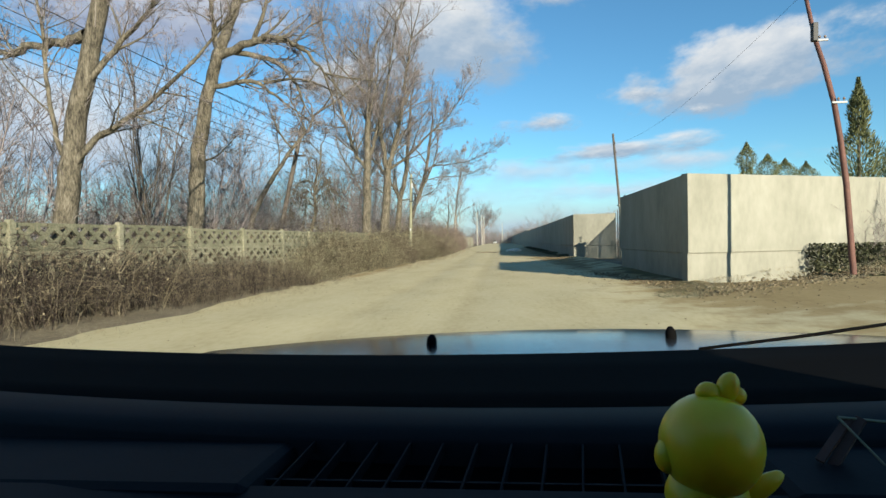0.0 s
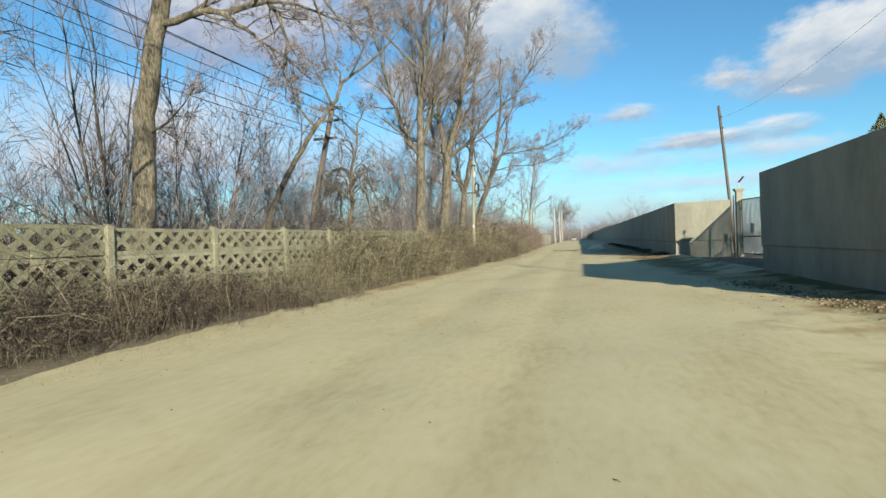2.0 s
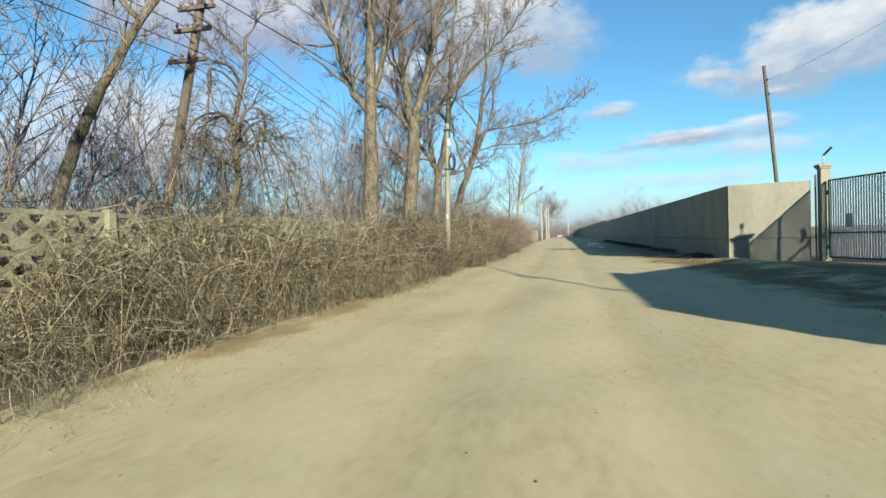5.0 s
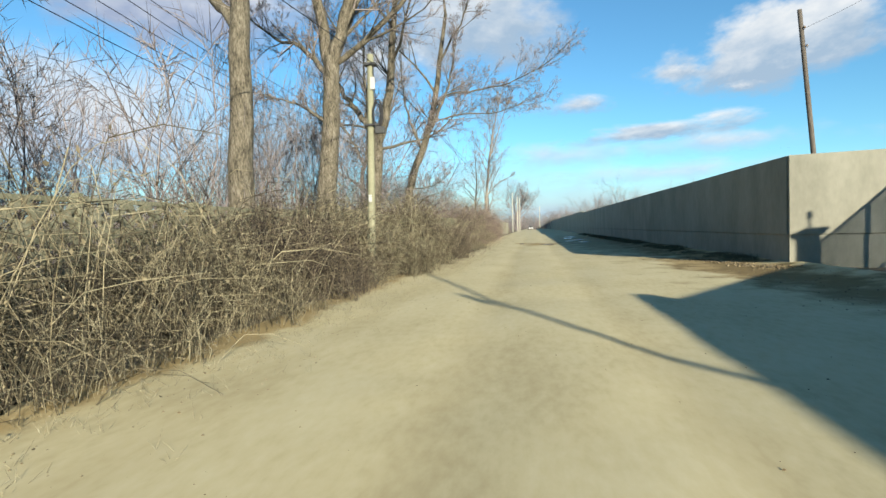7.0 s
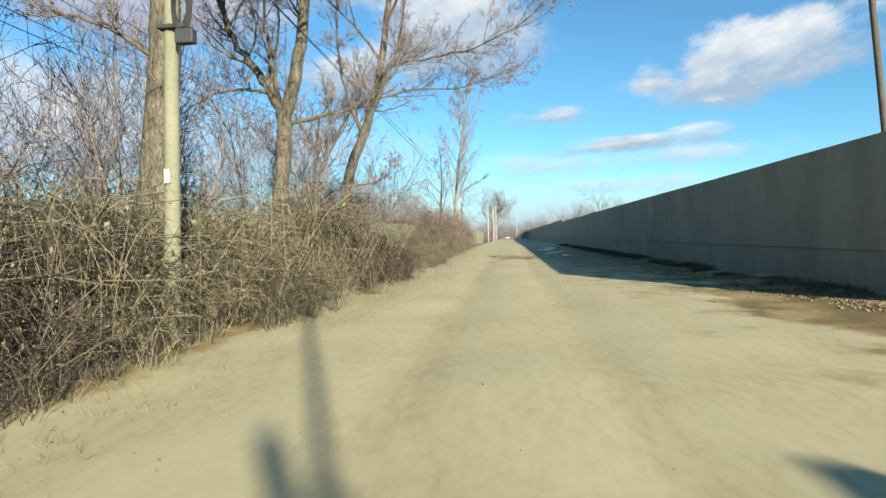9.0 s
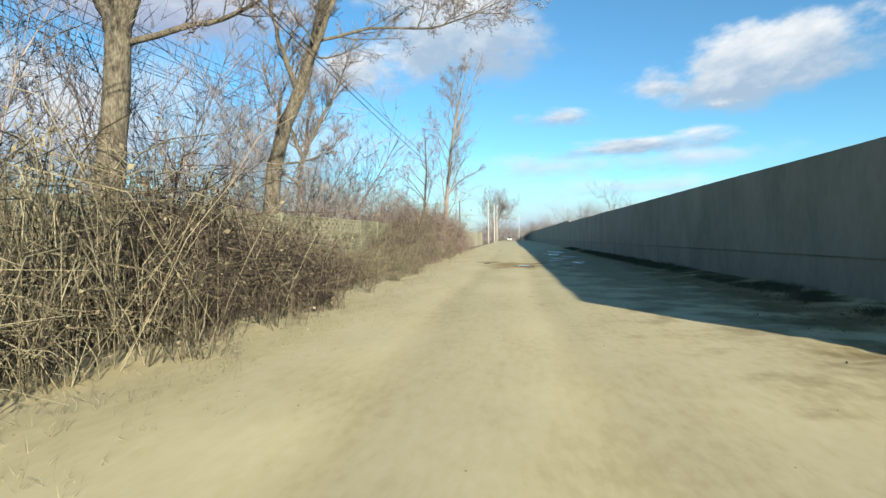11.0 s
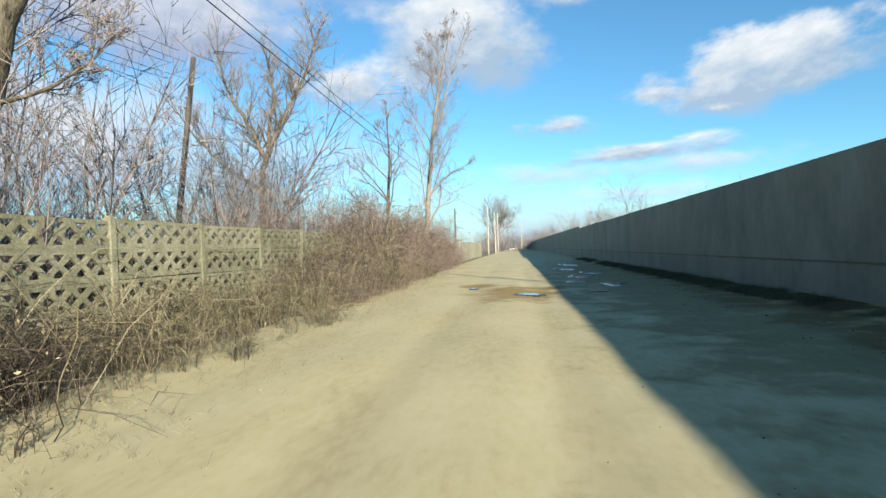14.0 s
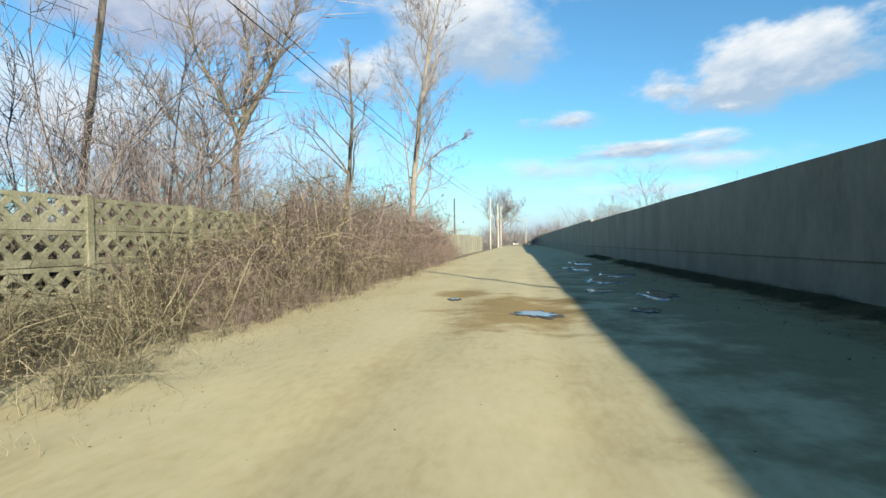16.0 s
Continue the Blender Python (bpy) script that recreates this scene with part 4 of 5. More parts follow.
bare_tree((-7.0, 53.45, -0.05), 0.27, ((0, 0, 0), (0.02, 0, 2.3), (0.14, 0, 3.5), (0.52, 0, 4.7), (0.98, 0, 5.8), (1.5, 0.1, 7.4), (1.9, 0.1, 9.6), (2.4, 0.2, 13.0)),
          ((1.0, 120, 72, 3.5, 0.07), (0.8, 200, 55, 4.5, 0.07), (0.9, 330, 50, 4.0, 0.07)),
          "leaning bare tree with long side limbs over the road", 26, taper=0.66, shoots=260, paths=(
              (0.07, ((1.45, 0, 7.7), (2.3, -0.2, 8.5), (4.0, -0.5, 8.6), (5.7, -0.8, 8.8), (7.3, -1.0, 9.4))),
              (0.05, ((1.3, 0, 7.1), (3.0, 0.2, 7.55), (4.9, 0.4, 7.55), (6.2, 0.4, 7.9))),
              (0.035, ((0.2, 0, 3.55), (1.3, -0.2, 3.65), (2.0, -0.2, 3.95))),
              (0.10, ((0.95, 0, 5.7), (0.5, 0.2, 6.6), (0.0, 0.3, 8.2), (-0.2, 0.3, 10.0))),
              (0.12, ((1.0, 0, 5.9), (1.6, -0.3, 6.9), (2.4, -0.5, 8.5), (2.9, -0.6, 10.5)))))
bare_tree((-10.0, 24.3, -0.05), 0.17, ((0, 0, 0), (0.55, 0, 2.4), (1.0, 0, 3.4), (1.65, 0, 4.4), (2.45, 0.1, 5.6), (3.25, 0.2, 6.5), (3.5, 0.2, 7.1), (4.2, 0.2, 7.5), (5.0, 0.2, 8.0)),
          ((0.95, 20, 40, 2.0, 0.04), (0.7, 100, 40, 2.4, 0.05), (0.5, 200, 50, 2.4, 0.05), (0.8, 330, 20, 2.4, 0.04), (0.4, 60, 60, 2.6, 0.04), (0.6, 170, 70, 2.6, 0.05)),
          "slender leaning bare tree behind the fence", 27, taper=0.8, shoots=160)
rnd = np.random.RandomState(90)
vines = []
for i in range(16):
    a, z, reach = rnd.uniform(0, 2 * math.pi), rnd.uniform(3.0, 5.6), rnd.uniform(0.7, 1.8)
    x0, dx, dy = 0.15 + 0.09 * z, math.cos(a) * reach, math.sin(a) * reach * 0.7
    drop = rnd.uniform(0.6, 2.2)
    vines.append((rnd.uniform(0.018, 0.04), tuple((x0 + dx * u + rnd.normal(0, 0.08), dy * u + rnd.normal(0, 0.08), z + h + rnd.normal(0, 0.08)) for u, h in ((0, -0.1), (0.35, 0.35), (0.7, 0.25), (0.95, -0.3 * drop), (1.05, -drop)))))
bare_tree((-8.0, 27.5, -0.05), 0.12, ((0, 0, 0), (0.1, 0, 1.6), (0.42, 0.1, 2.9), (0.4, 0, 4.2), (0.75, 0, 5.4), (0.8, 0, 6.3)),
          ((1.0, 60, 60, 1.6, 0.03), (0.9, 200, 40, 1.6, 0.03)),
          "twisted bare tree draped with hanging vines", 28, kids=(10, 9, 7), deepest=3, least=0.004, droop=0.9, crown=M_CANE, shoots=260, taper=0.7, paths=vines)
bare_tree((-22.7, 96.0, -0.05), 0.42, ((0, 0, 0), (0.05, 0, 4.3), (0.2, 0, 9.2), (0.8, 0, 10.8)), (),
          "large bare tree with wide forked crown", 29, kids=(12, 10, 8), deepest=3, least=0.012, shoots=20, paths=(
              (0.24, ((0.8, 0, 10.4), (1.0, 0, 12.5), (1.4, 0, 16.2), (1.1, 0, 18.5))),
              (0.26, ((0.5, 0, 9.8), (-0.1, 0.3, 11.5), (-1.75, 0.5, 14.3), (-3.4, 0.6, 17.0), (-4.0, 0.6, 19.5))),
              (0.24, ((0.8, 0, 10.6), (2.85, -0.3, 14.4), (4.5, -0.5, 17.2), (5.7, -0.5, 20.3))),
              (0.17, ((0.1, 0, 7.2), (-3.3, 0, 9.5), (-6.3, 0.3, 12.5), (-8.0, 0.3, 14.7)))))
rnd = random.Random(91)
sprays = [(h, rnd.uniform(0, 360), rnd.uniform(48, 66), 4.6 * (1.15 - h), 0.05 * (1.2 - h)) for h in [0.18 + 0.78 * i / 19 for i in range(20)]]
bare_tree((-5.1, 80.0, -0.05), 0.19, ((0, 0, 0), (0.3, 0, 3.4), (0.7, 0, 7.7), (1.2, 0, 11.0), (1.8, 0, 13.4), (2.1, 0, 14.8)), sprays,
          "slim pale bare tree rising out of the shrubs", 30, kids=(11, 7, 5), deepest=3, taper=0.88, bark=M_PALE, least=0.0065, shoots=30, paths=(
              (0.07, ((0.75, 0, 8.2), (1.6, 0.1, 10.5), (2.5, 0.1, 13.2))), (0.05, ((0.4, 0, 4.5), (1.4, 0, 5.6), (2.6, 0, 6.3)))))
rnd = random.Random(92)
sprays = [(h, rnd.uniform(0, 360), rnd.uniform(25, 50), 3.0 * (1.15 - h), 0.035 * (1.2 - h) + 0.004) for h in [0.25 + 0.7 * i / 13 for i in range(14)]]
bare_tree((-4.9, 69.4, -0.05), 0.11, ((0, 0, 0), (0.1, 0, 3.0), (0.25, 0, 5.2), (0.15, 0, 7.4)), sprays,
          "young bare tree with level side branches", 31, kids=(7, 6, 5), deepest=3, taper=0.84, least=0.005, shoots=20)
rnd = random.Random(93)
fan = [(rnd.uniform(0.55, 1.0), rnd.uniform(0, 360), rnd.uniform(48, 84), rnd.uniform(7.0, 9.5), rnd.uniform(0.08, 0.16)) for i in range(16)]
bare_tree((-4.6, 190, -0.05), 0.36, ((0, 0, 0), (0, 0, 2.5), (0, 0, 5.2)), fan,
          "bare round-crowned tree far down the road", 32, kids=(9, 8, 6), deepest=3, bark=M_TWIG, least=0.012, up=0.12)


def stemmed_tree(base, height, stems, seed):
    """A young tree of several thin dark stems from one stool."""
    rnd = random.Random(seed)
    runs = []
    for i in range(stems):
        a, lean = rnd.uniform(0, 2 * math.pi), rnd.uniform(0.05, 0.28)
        dx, dy, h = math.cos(a) * lean, math.sin(a) * lean, height * rnd.uniform(0.7, 1.0)
        runs.append((rnd.uniform(0.03, 0.055), tuple((dx * h * u ** 1.3 + rnd.uniform(-0.08, 0.08), dy * h * u ** 1.3 + rnd.uniform(-0.08, 0.08), 0.2 + h * u) for u in (0, 0.25, 0.5, 0.75, 1.0))))
    bare_tree(base, 0.09, ((0, 0, 0), (0.02, 0, 0.5)), (), "young dark bare tree with several thin stems", seed, kids=(5, 4, 3), deepest=3, least=0.0035, shoots=0, bark=M_WOOD, crown=M_CANE, paths=runs)


for x, y, h, n, k in ((-9.2, 16.8, 6.2, 3, 95), (-10.9, 18.6, 6.6, 4, 96)):
    stemmed_tree((x, y, -0.05), h, n, k)


def shrub_proto(seed, stems, kids, deepest, spread):
    """Bare young stems, one metre high in all, to be scaled."""
    g = Grower(seed)
    rnd = g.r
    for s in range(stems):
        a = rnd.uniform(0, 2 * math.pi)
        d = (math.cos(a) * spread * rnd.rand(), math.sin(a) * spread * rnd.rand(), 1)
        g.limb, g.sides, g.least = g.twig, 6, 0.0015
        g.grow((rnd.normal(0, 0.05), rnd.normal(0, 0.05), -0.03), d, rnd.uniform(0.6, 1.0), rnd.uniform(0.0035, 0.0075), 1, deepest, kids, 0.0, 0.22, 0.16)
    return g.twig.arrays()


NEAR = [shrub_proto(200 + i, 3, (0, 9, 6), 3, 0.7) for i in range(8)]
TALL = [shrub_proto(260 + i, 2, (0, 14, 7), 3, 0.28) for i in range(7)]
FAR = [shrub_proto(230 + i, 3, (0, 16, 0), 2, 0.6) for i in range(6)]


def saplings(x0, x1, y0, y1, clumps, hmin, hmax, seed, label, kit=None, thick=1.0, bark=None):
    """Thickets of bare young stems behind the fence."""
    rnd = np.random.RandomState(seed)
    t = Tubes()
    kit = kit or NEAR
    for i in range(clumps):
        cx, cy = rnd.uniform(x0, x1), rnd.uniform(y0, y1)
        if -60 < cx < 0 and cx > fence_x(cy) - 0.5 and cy < 66:
            cx = fence_x(cy) - rnd.uniform(0.5, 2.5)
        h = hmin + (hmax - hmin) * rnd.rand() ** 1.5
        t.stamp(kit[rnd.randint(len(kit))], (cx, cy, ground_z(cx, cy) - 0.05), rnd.uniform(0, 6.28), h * rnd.uniform(0.7, 1.1) * thick, h)
    tagged(t.make("sapling_thicket", bark or M_TWIG), label, "saplings", kind="stuff")


saplings(-14, -7.2, -2, 34, 130, 1.5, 4.6, 41, "thicket of thin bare saplings behind the fence")
saplings(-12, -7.5, 48, 68, 32, 5.0, 9.5, 52, "tall thin bare saplings close behind the fence", TALL)
saplings(-15, -8.5, 20, 50, 56, 4.5, 9.0, 53, "tall thin bare saplings among the poplars", TALL)
saplings(-17, -9.5, 2, 22, 44, 4.0, 8.0, 54, "tall thin bare saplings behind the old trees", TALL)
saplings(-12, -5.5, 64, 92, 38, 3.0, 6.5, 55, "tall bare shrubs at the bend of the verge", TALL)
saplings(-26, -11, 4, 60, 140, 2.5, 6.0, 42, "thicket of bare young trees beyond the fence")
saplings(-13, -7, 34, 68, 100, 1.6, 4.8, 43, "thin bare saplings behind the overgrown fence")
saplings(-8, -3.9, 62, 86, 250, 1.4, 4.2, 44, "reddish bare shrubs spilling over the verge", bark=M_RED)
saplings(-30, -9, 60, 130, 120, 2.5, 7.0, 45, "bare young woodland beyond the fence")
saplings(-70, -26, 10, 150, 420, 3.0, 8.0, 46, "distant bare woodland", FAR, 1.2)
saplings(-160, -50, 60, 300, 420, 5.0, 11.0, 47, "far bare woods", FAR, 1.5)
saplings(-10, -6.2, 98, 200, 90, 1.5, 4.5, 48, "bare shrubs along the far verge", FAR, 1.0)
saplings(8.5, 40, 120, 300, 200, 5.5, 10.5, 49, "bare trees beyond the long wall", FAR, 1.3)
saplings(-12, 14, 215, 330, 260, 3.0, 9.5, 50, "bare trees closing the end of the road", FAR, 1.5)
saplings(8.0, 20, 100, 180, 46, 4.5, 7.2, 56, "thin bare trees rising behind the long wall", TALL)
saplings(11.8, 14.5, 17.6, 18.4, 9, 1.4, 3.4, 51, "bare bush against the yard wall")


# ---- poles and lines ----
def pole_mesh(name, h, r0, r1, mat, parent, lean=(0, 0), sides=12):
    t = Tubes()
    t.tube([(lean[0] * s, lean[1] * s, -0.4 + (h + 0.4) * s) for s in (0, 0.25, 0.5, 0.75, 1.0)], [r0 + (r1 - r0) * s for s in (0, 0.25, 0.5, 0.75, 1.0)], sides, True)
    return t.make(name, mat, parent, True)


def insulator(parent, place, size=0.05):
    t = Tubes()
    x, y, z = place
    t.tube([(x, y, z), (x, y, z + size * 1.2), (x, y, z + size * 1.25), (x, y, z + size * 2.2), (x, y, z + size * 2.8)], [size * 0.25, size * 0.25, size * 0.8, size * 0.7, size * 0.2], 8, True)
    return t.make("insulator", M_CERAMIC, parent, True)


tele = empty("telegraph_pole", (-9.75, 27.0, 0))
tagged(tele, "weathered wooden telegraph pole with three crossarms", "utility pole", "wooden poles")
pole_mesh("shaft", 7.05, 0.13, 0.10, M_WOOD, tele, (1.75, 0.0))
for z, n, half in ((5.62, 4, 0.50), (6.32, 4, 0.48), (6.82, 4, 0.48)):
    x = 1.75 * (z + 0.4) / 7.45
    arm = part("crossarm", bar(bmesh.new(), (x - half, -0.13, z), (x + half, -0.13, z), 0.09, 0.09), M_WOOD, tele)
    for i in range(n):
        insulator(arm, (x - half + 0.07 + (2 * half - 0.14) * i / (n - 1), -0.13, z + 0.04))
    part("brace", bar(bmesh.new(), (x - half * 0.6, -0.14, z - 0.02), (x, -0.14, z - 0.3), 0.03, 0.02), M_DARK, tele)

tall = empty("wooden_pole", (-14.6, 69.5, 0))
tagged(tall, "tall dark wooden pole among saplings", "utility pole", "wooden poles")
pole_mesh("shaft", 10.3, 0.15, 0.11, M_WOOD, tall, (0.9, 0.8))
for z in (7.9, 8.4, 9.0):
    insulator(tall, (0.9 * z / 10.3 - 0.13, 0.8 * z / 10.3 - 0.05, z), 0.05)

lamp_pole = empty("concrete_pole", (-4.32, 36.9, 0))
tagged(lamp_pole, "slim pale concrete pole with a cable coil", "utility pole", "concrete poles")
pole_mesh("shaft", 5.75, 0.108, 0.08, M_POLE_C, lamp_pole, (0.16, 0), 10)
for k in range(5):
    t = Tubes()
    rr = 0.15 + 0.022 * k
    t.tube([(0.31 + rr * 0.55 * math.cos(a) + 0.01 * k, -0.10 - 0.012 * k, 4.22 + rr * 1.5 * math.sin(a)) for a in [i * 2 * math.pi / 20 for i in range(21)]], [0.012] * 21, 6)
    t.make("cable_coil", M_CABLE, lamp_pole, True)
t = Tubes()
t.tube([(0.24, -0.08, 5.5), (0.26, -0.10, 5.0), (0.29, -0.10, 4.5)], [0.012] * 3, 6)
t.make("drop_cable", M_CABLE, lamp_pole, True)
part("splice_box", box(bmesh.new(), 0.27, 0.51, -0.20, -0.08, 3.72, 3.90, 0.02), M_DARK, lamp_pole)
part("clamp", box(bmesh.new(), 0.00, 0.36, -0.14, 0.10, 3.94, 3.99, 0.005), M_DARK, lamp_pole)
part("top_bracket", box(bmesh.new(), 0.01, 0.31, -0.12, 0.10, 5.46, 5.52, 0.005), M_DARK, lamp_pole)
part("tag", box(bmesh.new(), 0.03, 0.11, -0.125, -0.100, 2.02, 2.20, 0.002), M_WHITE, lamp_pole, "small white tag")
part("tag", box(bmesh.new(), 0.16, 0.28, -0.115, -0.085, 4.85, 5.15, 0.004), M_WHITE, lamp_pole, "small white tag")

yard_pole = empty("yard_pole", (12.2, 49.5, 0))
tagged(yard_pole, "grey wooden pole standing behind the wall", "utility pole", "wooden poles")
pole_mesh("shaft", 10.3, 0.115, 0.09, M_WOOD, yard_pole, (-0.8, 0.25))
insulator(yard_pole, (-0.66, 0.10, 9.4), 0.06)
insulator(yard_pole, (-0.58, 0.08, 8.6), 0.06)

steel = empty("steel_pole", (9.46, 13.35, 0))
tagged(steel, "leaning red-brown steel pole by the yard wall", "utility pole")
t = Tubes()
t.tube([(-0.01, -0.01, -0.15), (0.0, 0.0, 0.2), (-0.08, 0.12, 2.43), (-0.13, 0.23, 3.4), (-0.2, 0.34, 4.28), (-0.28, 0.59, 5.23), (-0.22, 1.03, 5.92), (0.05, 1.90, 7.12), (0.22, 2.42, 7.79)], [0.068, 0.068, 0.064, 0.061, 0.058, 0.055, 0.052, 0.048, 0.045], 12, True)
t.make("shaft", M_RUST, steel, True)
for x, y, z in ((-0.22, 1.03, 5.92), (-0.2, 0.34, 4.28)):
    bm = bmesh.new()
    bar(bm, (x - 0.10, y - 0.09, z), (x + 0.22, y - 0.09, z), 0.05, 0.04)
    arm = part("bracket", bm, M_WHITE, steel)
    for k in range(2):
        insulator(arm, (x + 0.04 + 0.12 * k, y - 0.09, z + 0.02), 0.035)
part("meter_box", box(bmesh.new(), -0.40, -0.28, 0.79, 0.93, 5.87, 6.30, 0.015), M_DARK, steel, "dark slim box")

for x, y, h in ((-4.5, 150, 8.8), (-3.8, 166, 8.8), (-3.4, 172, 8.8), (2.3, 215, 8.0), (-8.2, 128, 7.2)):
    far = empty("concrete_pole", (x, y, 0))
    tagged(far, "pale concrete pole far down the road", "utility pole", "concrete poles")
    pole_mesh("shaft", h, 0.13, 0.10, M_POLE_LIT if x != -8.2 else M_WOOD, far, (0, 0), 8)


def wire(a, b, sag, r=0.011, label="thin black overhead cable"):
    t = Tubes()
    a, b = np.array(a, float), np.array(b, float)
    pts = []
    for i in range(25):
        s = i / 24
        p = a + (b - a) * s
        p[2] -= 4 * sag * s * (1 - s)
        pts.append(p)
    t.tube(pts, [r] * 25, 4)
    tagged(t.make("overhead_cable", M_CABLE, None, True), label, "cable", "overhead cables")


back_pole = empty("telegraph_pole", (-12.5, -22.0, 0))
tagged(back_pole, "wooden telegraph pole carrying the cables", "utility pole", "wooden poles")
pole_mesh("shaft", 9.5, 0.14, 0.11, M_WOOD, back_pole)
for i, (dx, z) in enumerate(((-0.35, 5.76), (0.3, 5.76), (-0.3, 6.46), (0.35, 6.46), (0.1, 6.96))):
    x0 = -8.28 + 0.17 * (z - 5.76) + dx
    wire((-12.5 + dx, -22.0, z + 3.0), (x0, 26.87, z), 0.9)
    wire((x0, 26.87, z), (-14.0 + dx, 69.5, z + 3.4), 1.0)
wire((-4.07, 36.82, 5.50), (-4.5, 150, 8.5), 1.0, 0.010)
wire((-4.02, 36.82, 5.47), (-4.5, 150, 8.2), 1.3, 0.013)
wire((-4.07, 36.82, 5.50), (-11.5, -22, 8.6), 0.8, 0.012)
wire((11.54, 49.60, 9.45), (9.66, 15.72, 7.64), 0.8, 0.006)
wire((-4.12, 36.90, 5.3), (-14.0, 70.1, 8.3), 0.7, 0.010)


# ---- evergreens and box hedge by the yard ----
def conifer(base, h, w, seed, label):
    rnd = np.random.RandomState(seed)
    top = empty("conifer", base)
    tagged(top, label, "tree", "yard conifers")
    t = Tubes()
    t.tube([(0, 0, -0.2), (0, 0, h * 0.5), (0, 0, h * 0.97)], [0.12, 0.08, 0.01], 7)
    t.make("trunk", M_BARK, top, True)
    t = Tubes()
    for i in range(9000):
        s = rnd.uniform(0.02, 1) ** 0.8
        z = h * (0.05 + 0.95 * s)
        rmax = w * (1 - s) ** 0.75 * (0.8 + 0.3 * math.sin(23 * s + rnd.uniform(0, 1.5)) + 0.16 * math.sin(7 * s + seed))
        a = rnd.uniform(0, 2 * math.pi)
        rr = rmax * rnd.uniform(0.45, 1.05)
        p = np.array([math.cos(a) * rr, math.sin(a) * rr, z])
        d = np.array([math.cos(a) * 0.7, math.sin(a) * 0.7, 1.0]) + rnd.normal(0, 0.25, 3)
        d /= np.linalg.norm(d)
        e = np.cross(d, rnd.normal(0, 1, 3))
        e /= np.linalg.norm(e)
        sz = rnd.uniform(0.07, 0.19) * (h / 8) ** 0.6
        t.blade(p, d * sz * 0.8, e * sz * 0.13)
    t.make("foliage", M_CONIFER, top)
    return top


conifer((17.3, 26.4, 0), 8.1, 1.7, 61, "tall pointed green conifer behind the yard wall")
conifer((19.2, 26.8, 0), 7.4, 1.4, 62, "green conifer behind the yard wall")
conifer((31.8, 72.6, 0), 12.8, 4.6, 63, "broad green conifer beyond the yard")
conifer((34.6, 73.4, 0), 11.4, 5.2, 64, "low broad green conifer beyond the yard")
conifer((37.4, 75.0, 0), 11.0, 5.2, 65, "low broad green conifer beyond the yard")
conifer((40.4, 76.0, 0), 10.7, 5.2, 66, "low broad green conifer beyond the yard")

rnd = np.random.RandomState(70)
t = Tubes()
for i in range(5200):
    x, y, z = rnd.uniform(10.4, 13.6), rnd.uniform(16.55, 17.35), rnd.uniform(0.02, 1.05)
    d = rnd.normal(0, 1, 3)
    d /= np.linalg.norm(d)
    e = np.cross(d, rnd.normal(0, 1, 3))
    e /= np.linalg.norm(e)
    s = rnd.uniform(0.03, 0.06)
    t.blade((x + rnd.normal(0, .04), y + (x - 10.4) * 0.38 + rnd.normal(0, .04), z), d * s, e * s * 0.6)
# conifer tones cut to under half, painting the hedge's shade
M_HEDGE_SHADED = noise_mat("shaded clipped hedge leaves", [(0.25, (0.014, 0.017, 0.008)), (0.5, (0.036, 0.04, 0.018)), (0.8, (0.09, 0.09, 0.042))], 1.5, 12, 0.7, 0.0, per_island=0.5)
hedge = t.make("box_hedge", M_HEDGE_SHADED)
tagged(hedge, "low clipped evergreen hedge, darkened as if in shade, against the wall", "hedge")


# ---- puddles and mud ----
M_WATER, wt, wb = nodes_of("muddy water")
wb.inputs["Base Color"].default_value = (0.05, 0.042, 0.03, 1)
wb.inputs["Roughness"].default_value = 0.04
wb.inputs["Specular IOR Level"].default_value = 0.6
wn1 = put(wt, "ShaderNodeTexNoise", Scale=9.0, Detail=3.0)
wb1 = put(wt, "ShaderNodeBump", Strength=0.03, Distance=0.01)
wt.links.new(wn1.outputs["Fac"], wb1.inputs["Height"])
wt.links.new(wb1.outputs["Normal"], wb.inputs["Normal"])


def patch(name, cx, cy, rx, ry, lift, mat, label, category, seed, kind=""):
    """An irregular sheet that follows the road's surface; water lies level."""
    v, f = [], []
    rings, n = 6, 40
    level = max(road_z(cx + rx * math.cos(a), cy + ry * math.sin(a)) for a in (0, 1.5, 3, 4.6)) if mat is M_WATER else 0
    for k in range(rings + 1):
        for i in range(n):
            a = 2 * math.pi * i / n
            w = (0.72 + 0.5 * smooth_noise(math.cos(a) * 1.4, math.sin(a) * 1.4, 1.3, seed) + 0.35 * smooth_noise(math.cos(a) * 4, math.sin(a) * 4, 1.0, seed + 0.5)) * k / rings
            x, y = cx + rx * w * math.cos(a), cy + ry * w * math.sin(a)
            z = (level if mat is M_WATER else road_z(x, y)) + lift * (1 if k < rings else -3)
            v.append((x, y, z))
    for k in range(rings):
        for i in range(n):
            q = (i + 1) % n
            f.append((k * n + i, k * n + q, (k + 1) * n + q, (k + 1) * n + i))
    return tagged(mesh_ob(name, v, f, mat, smooth=True), label, category, kind=kind)


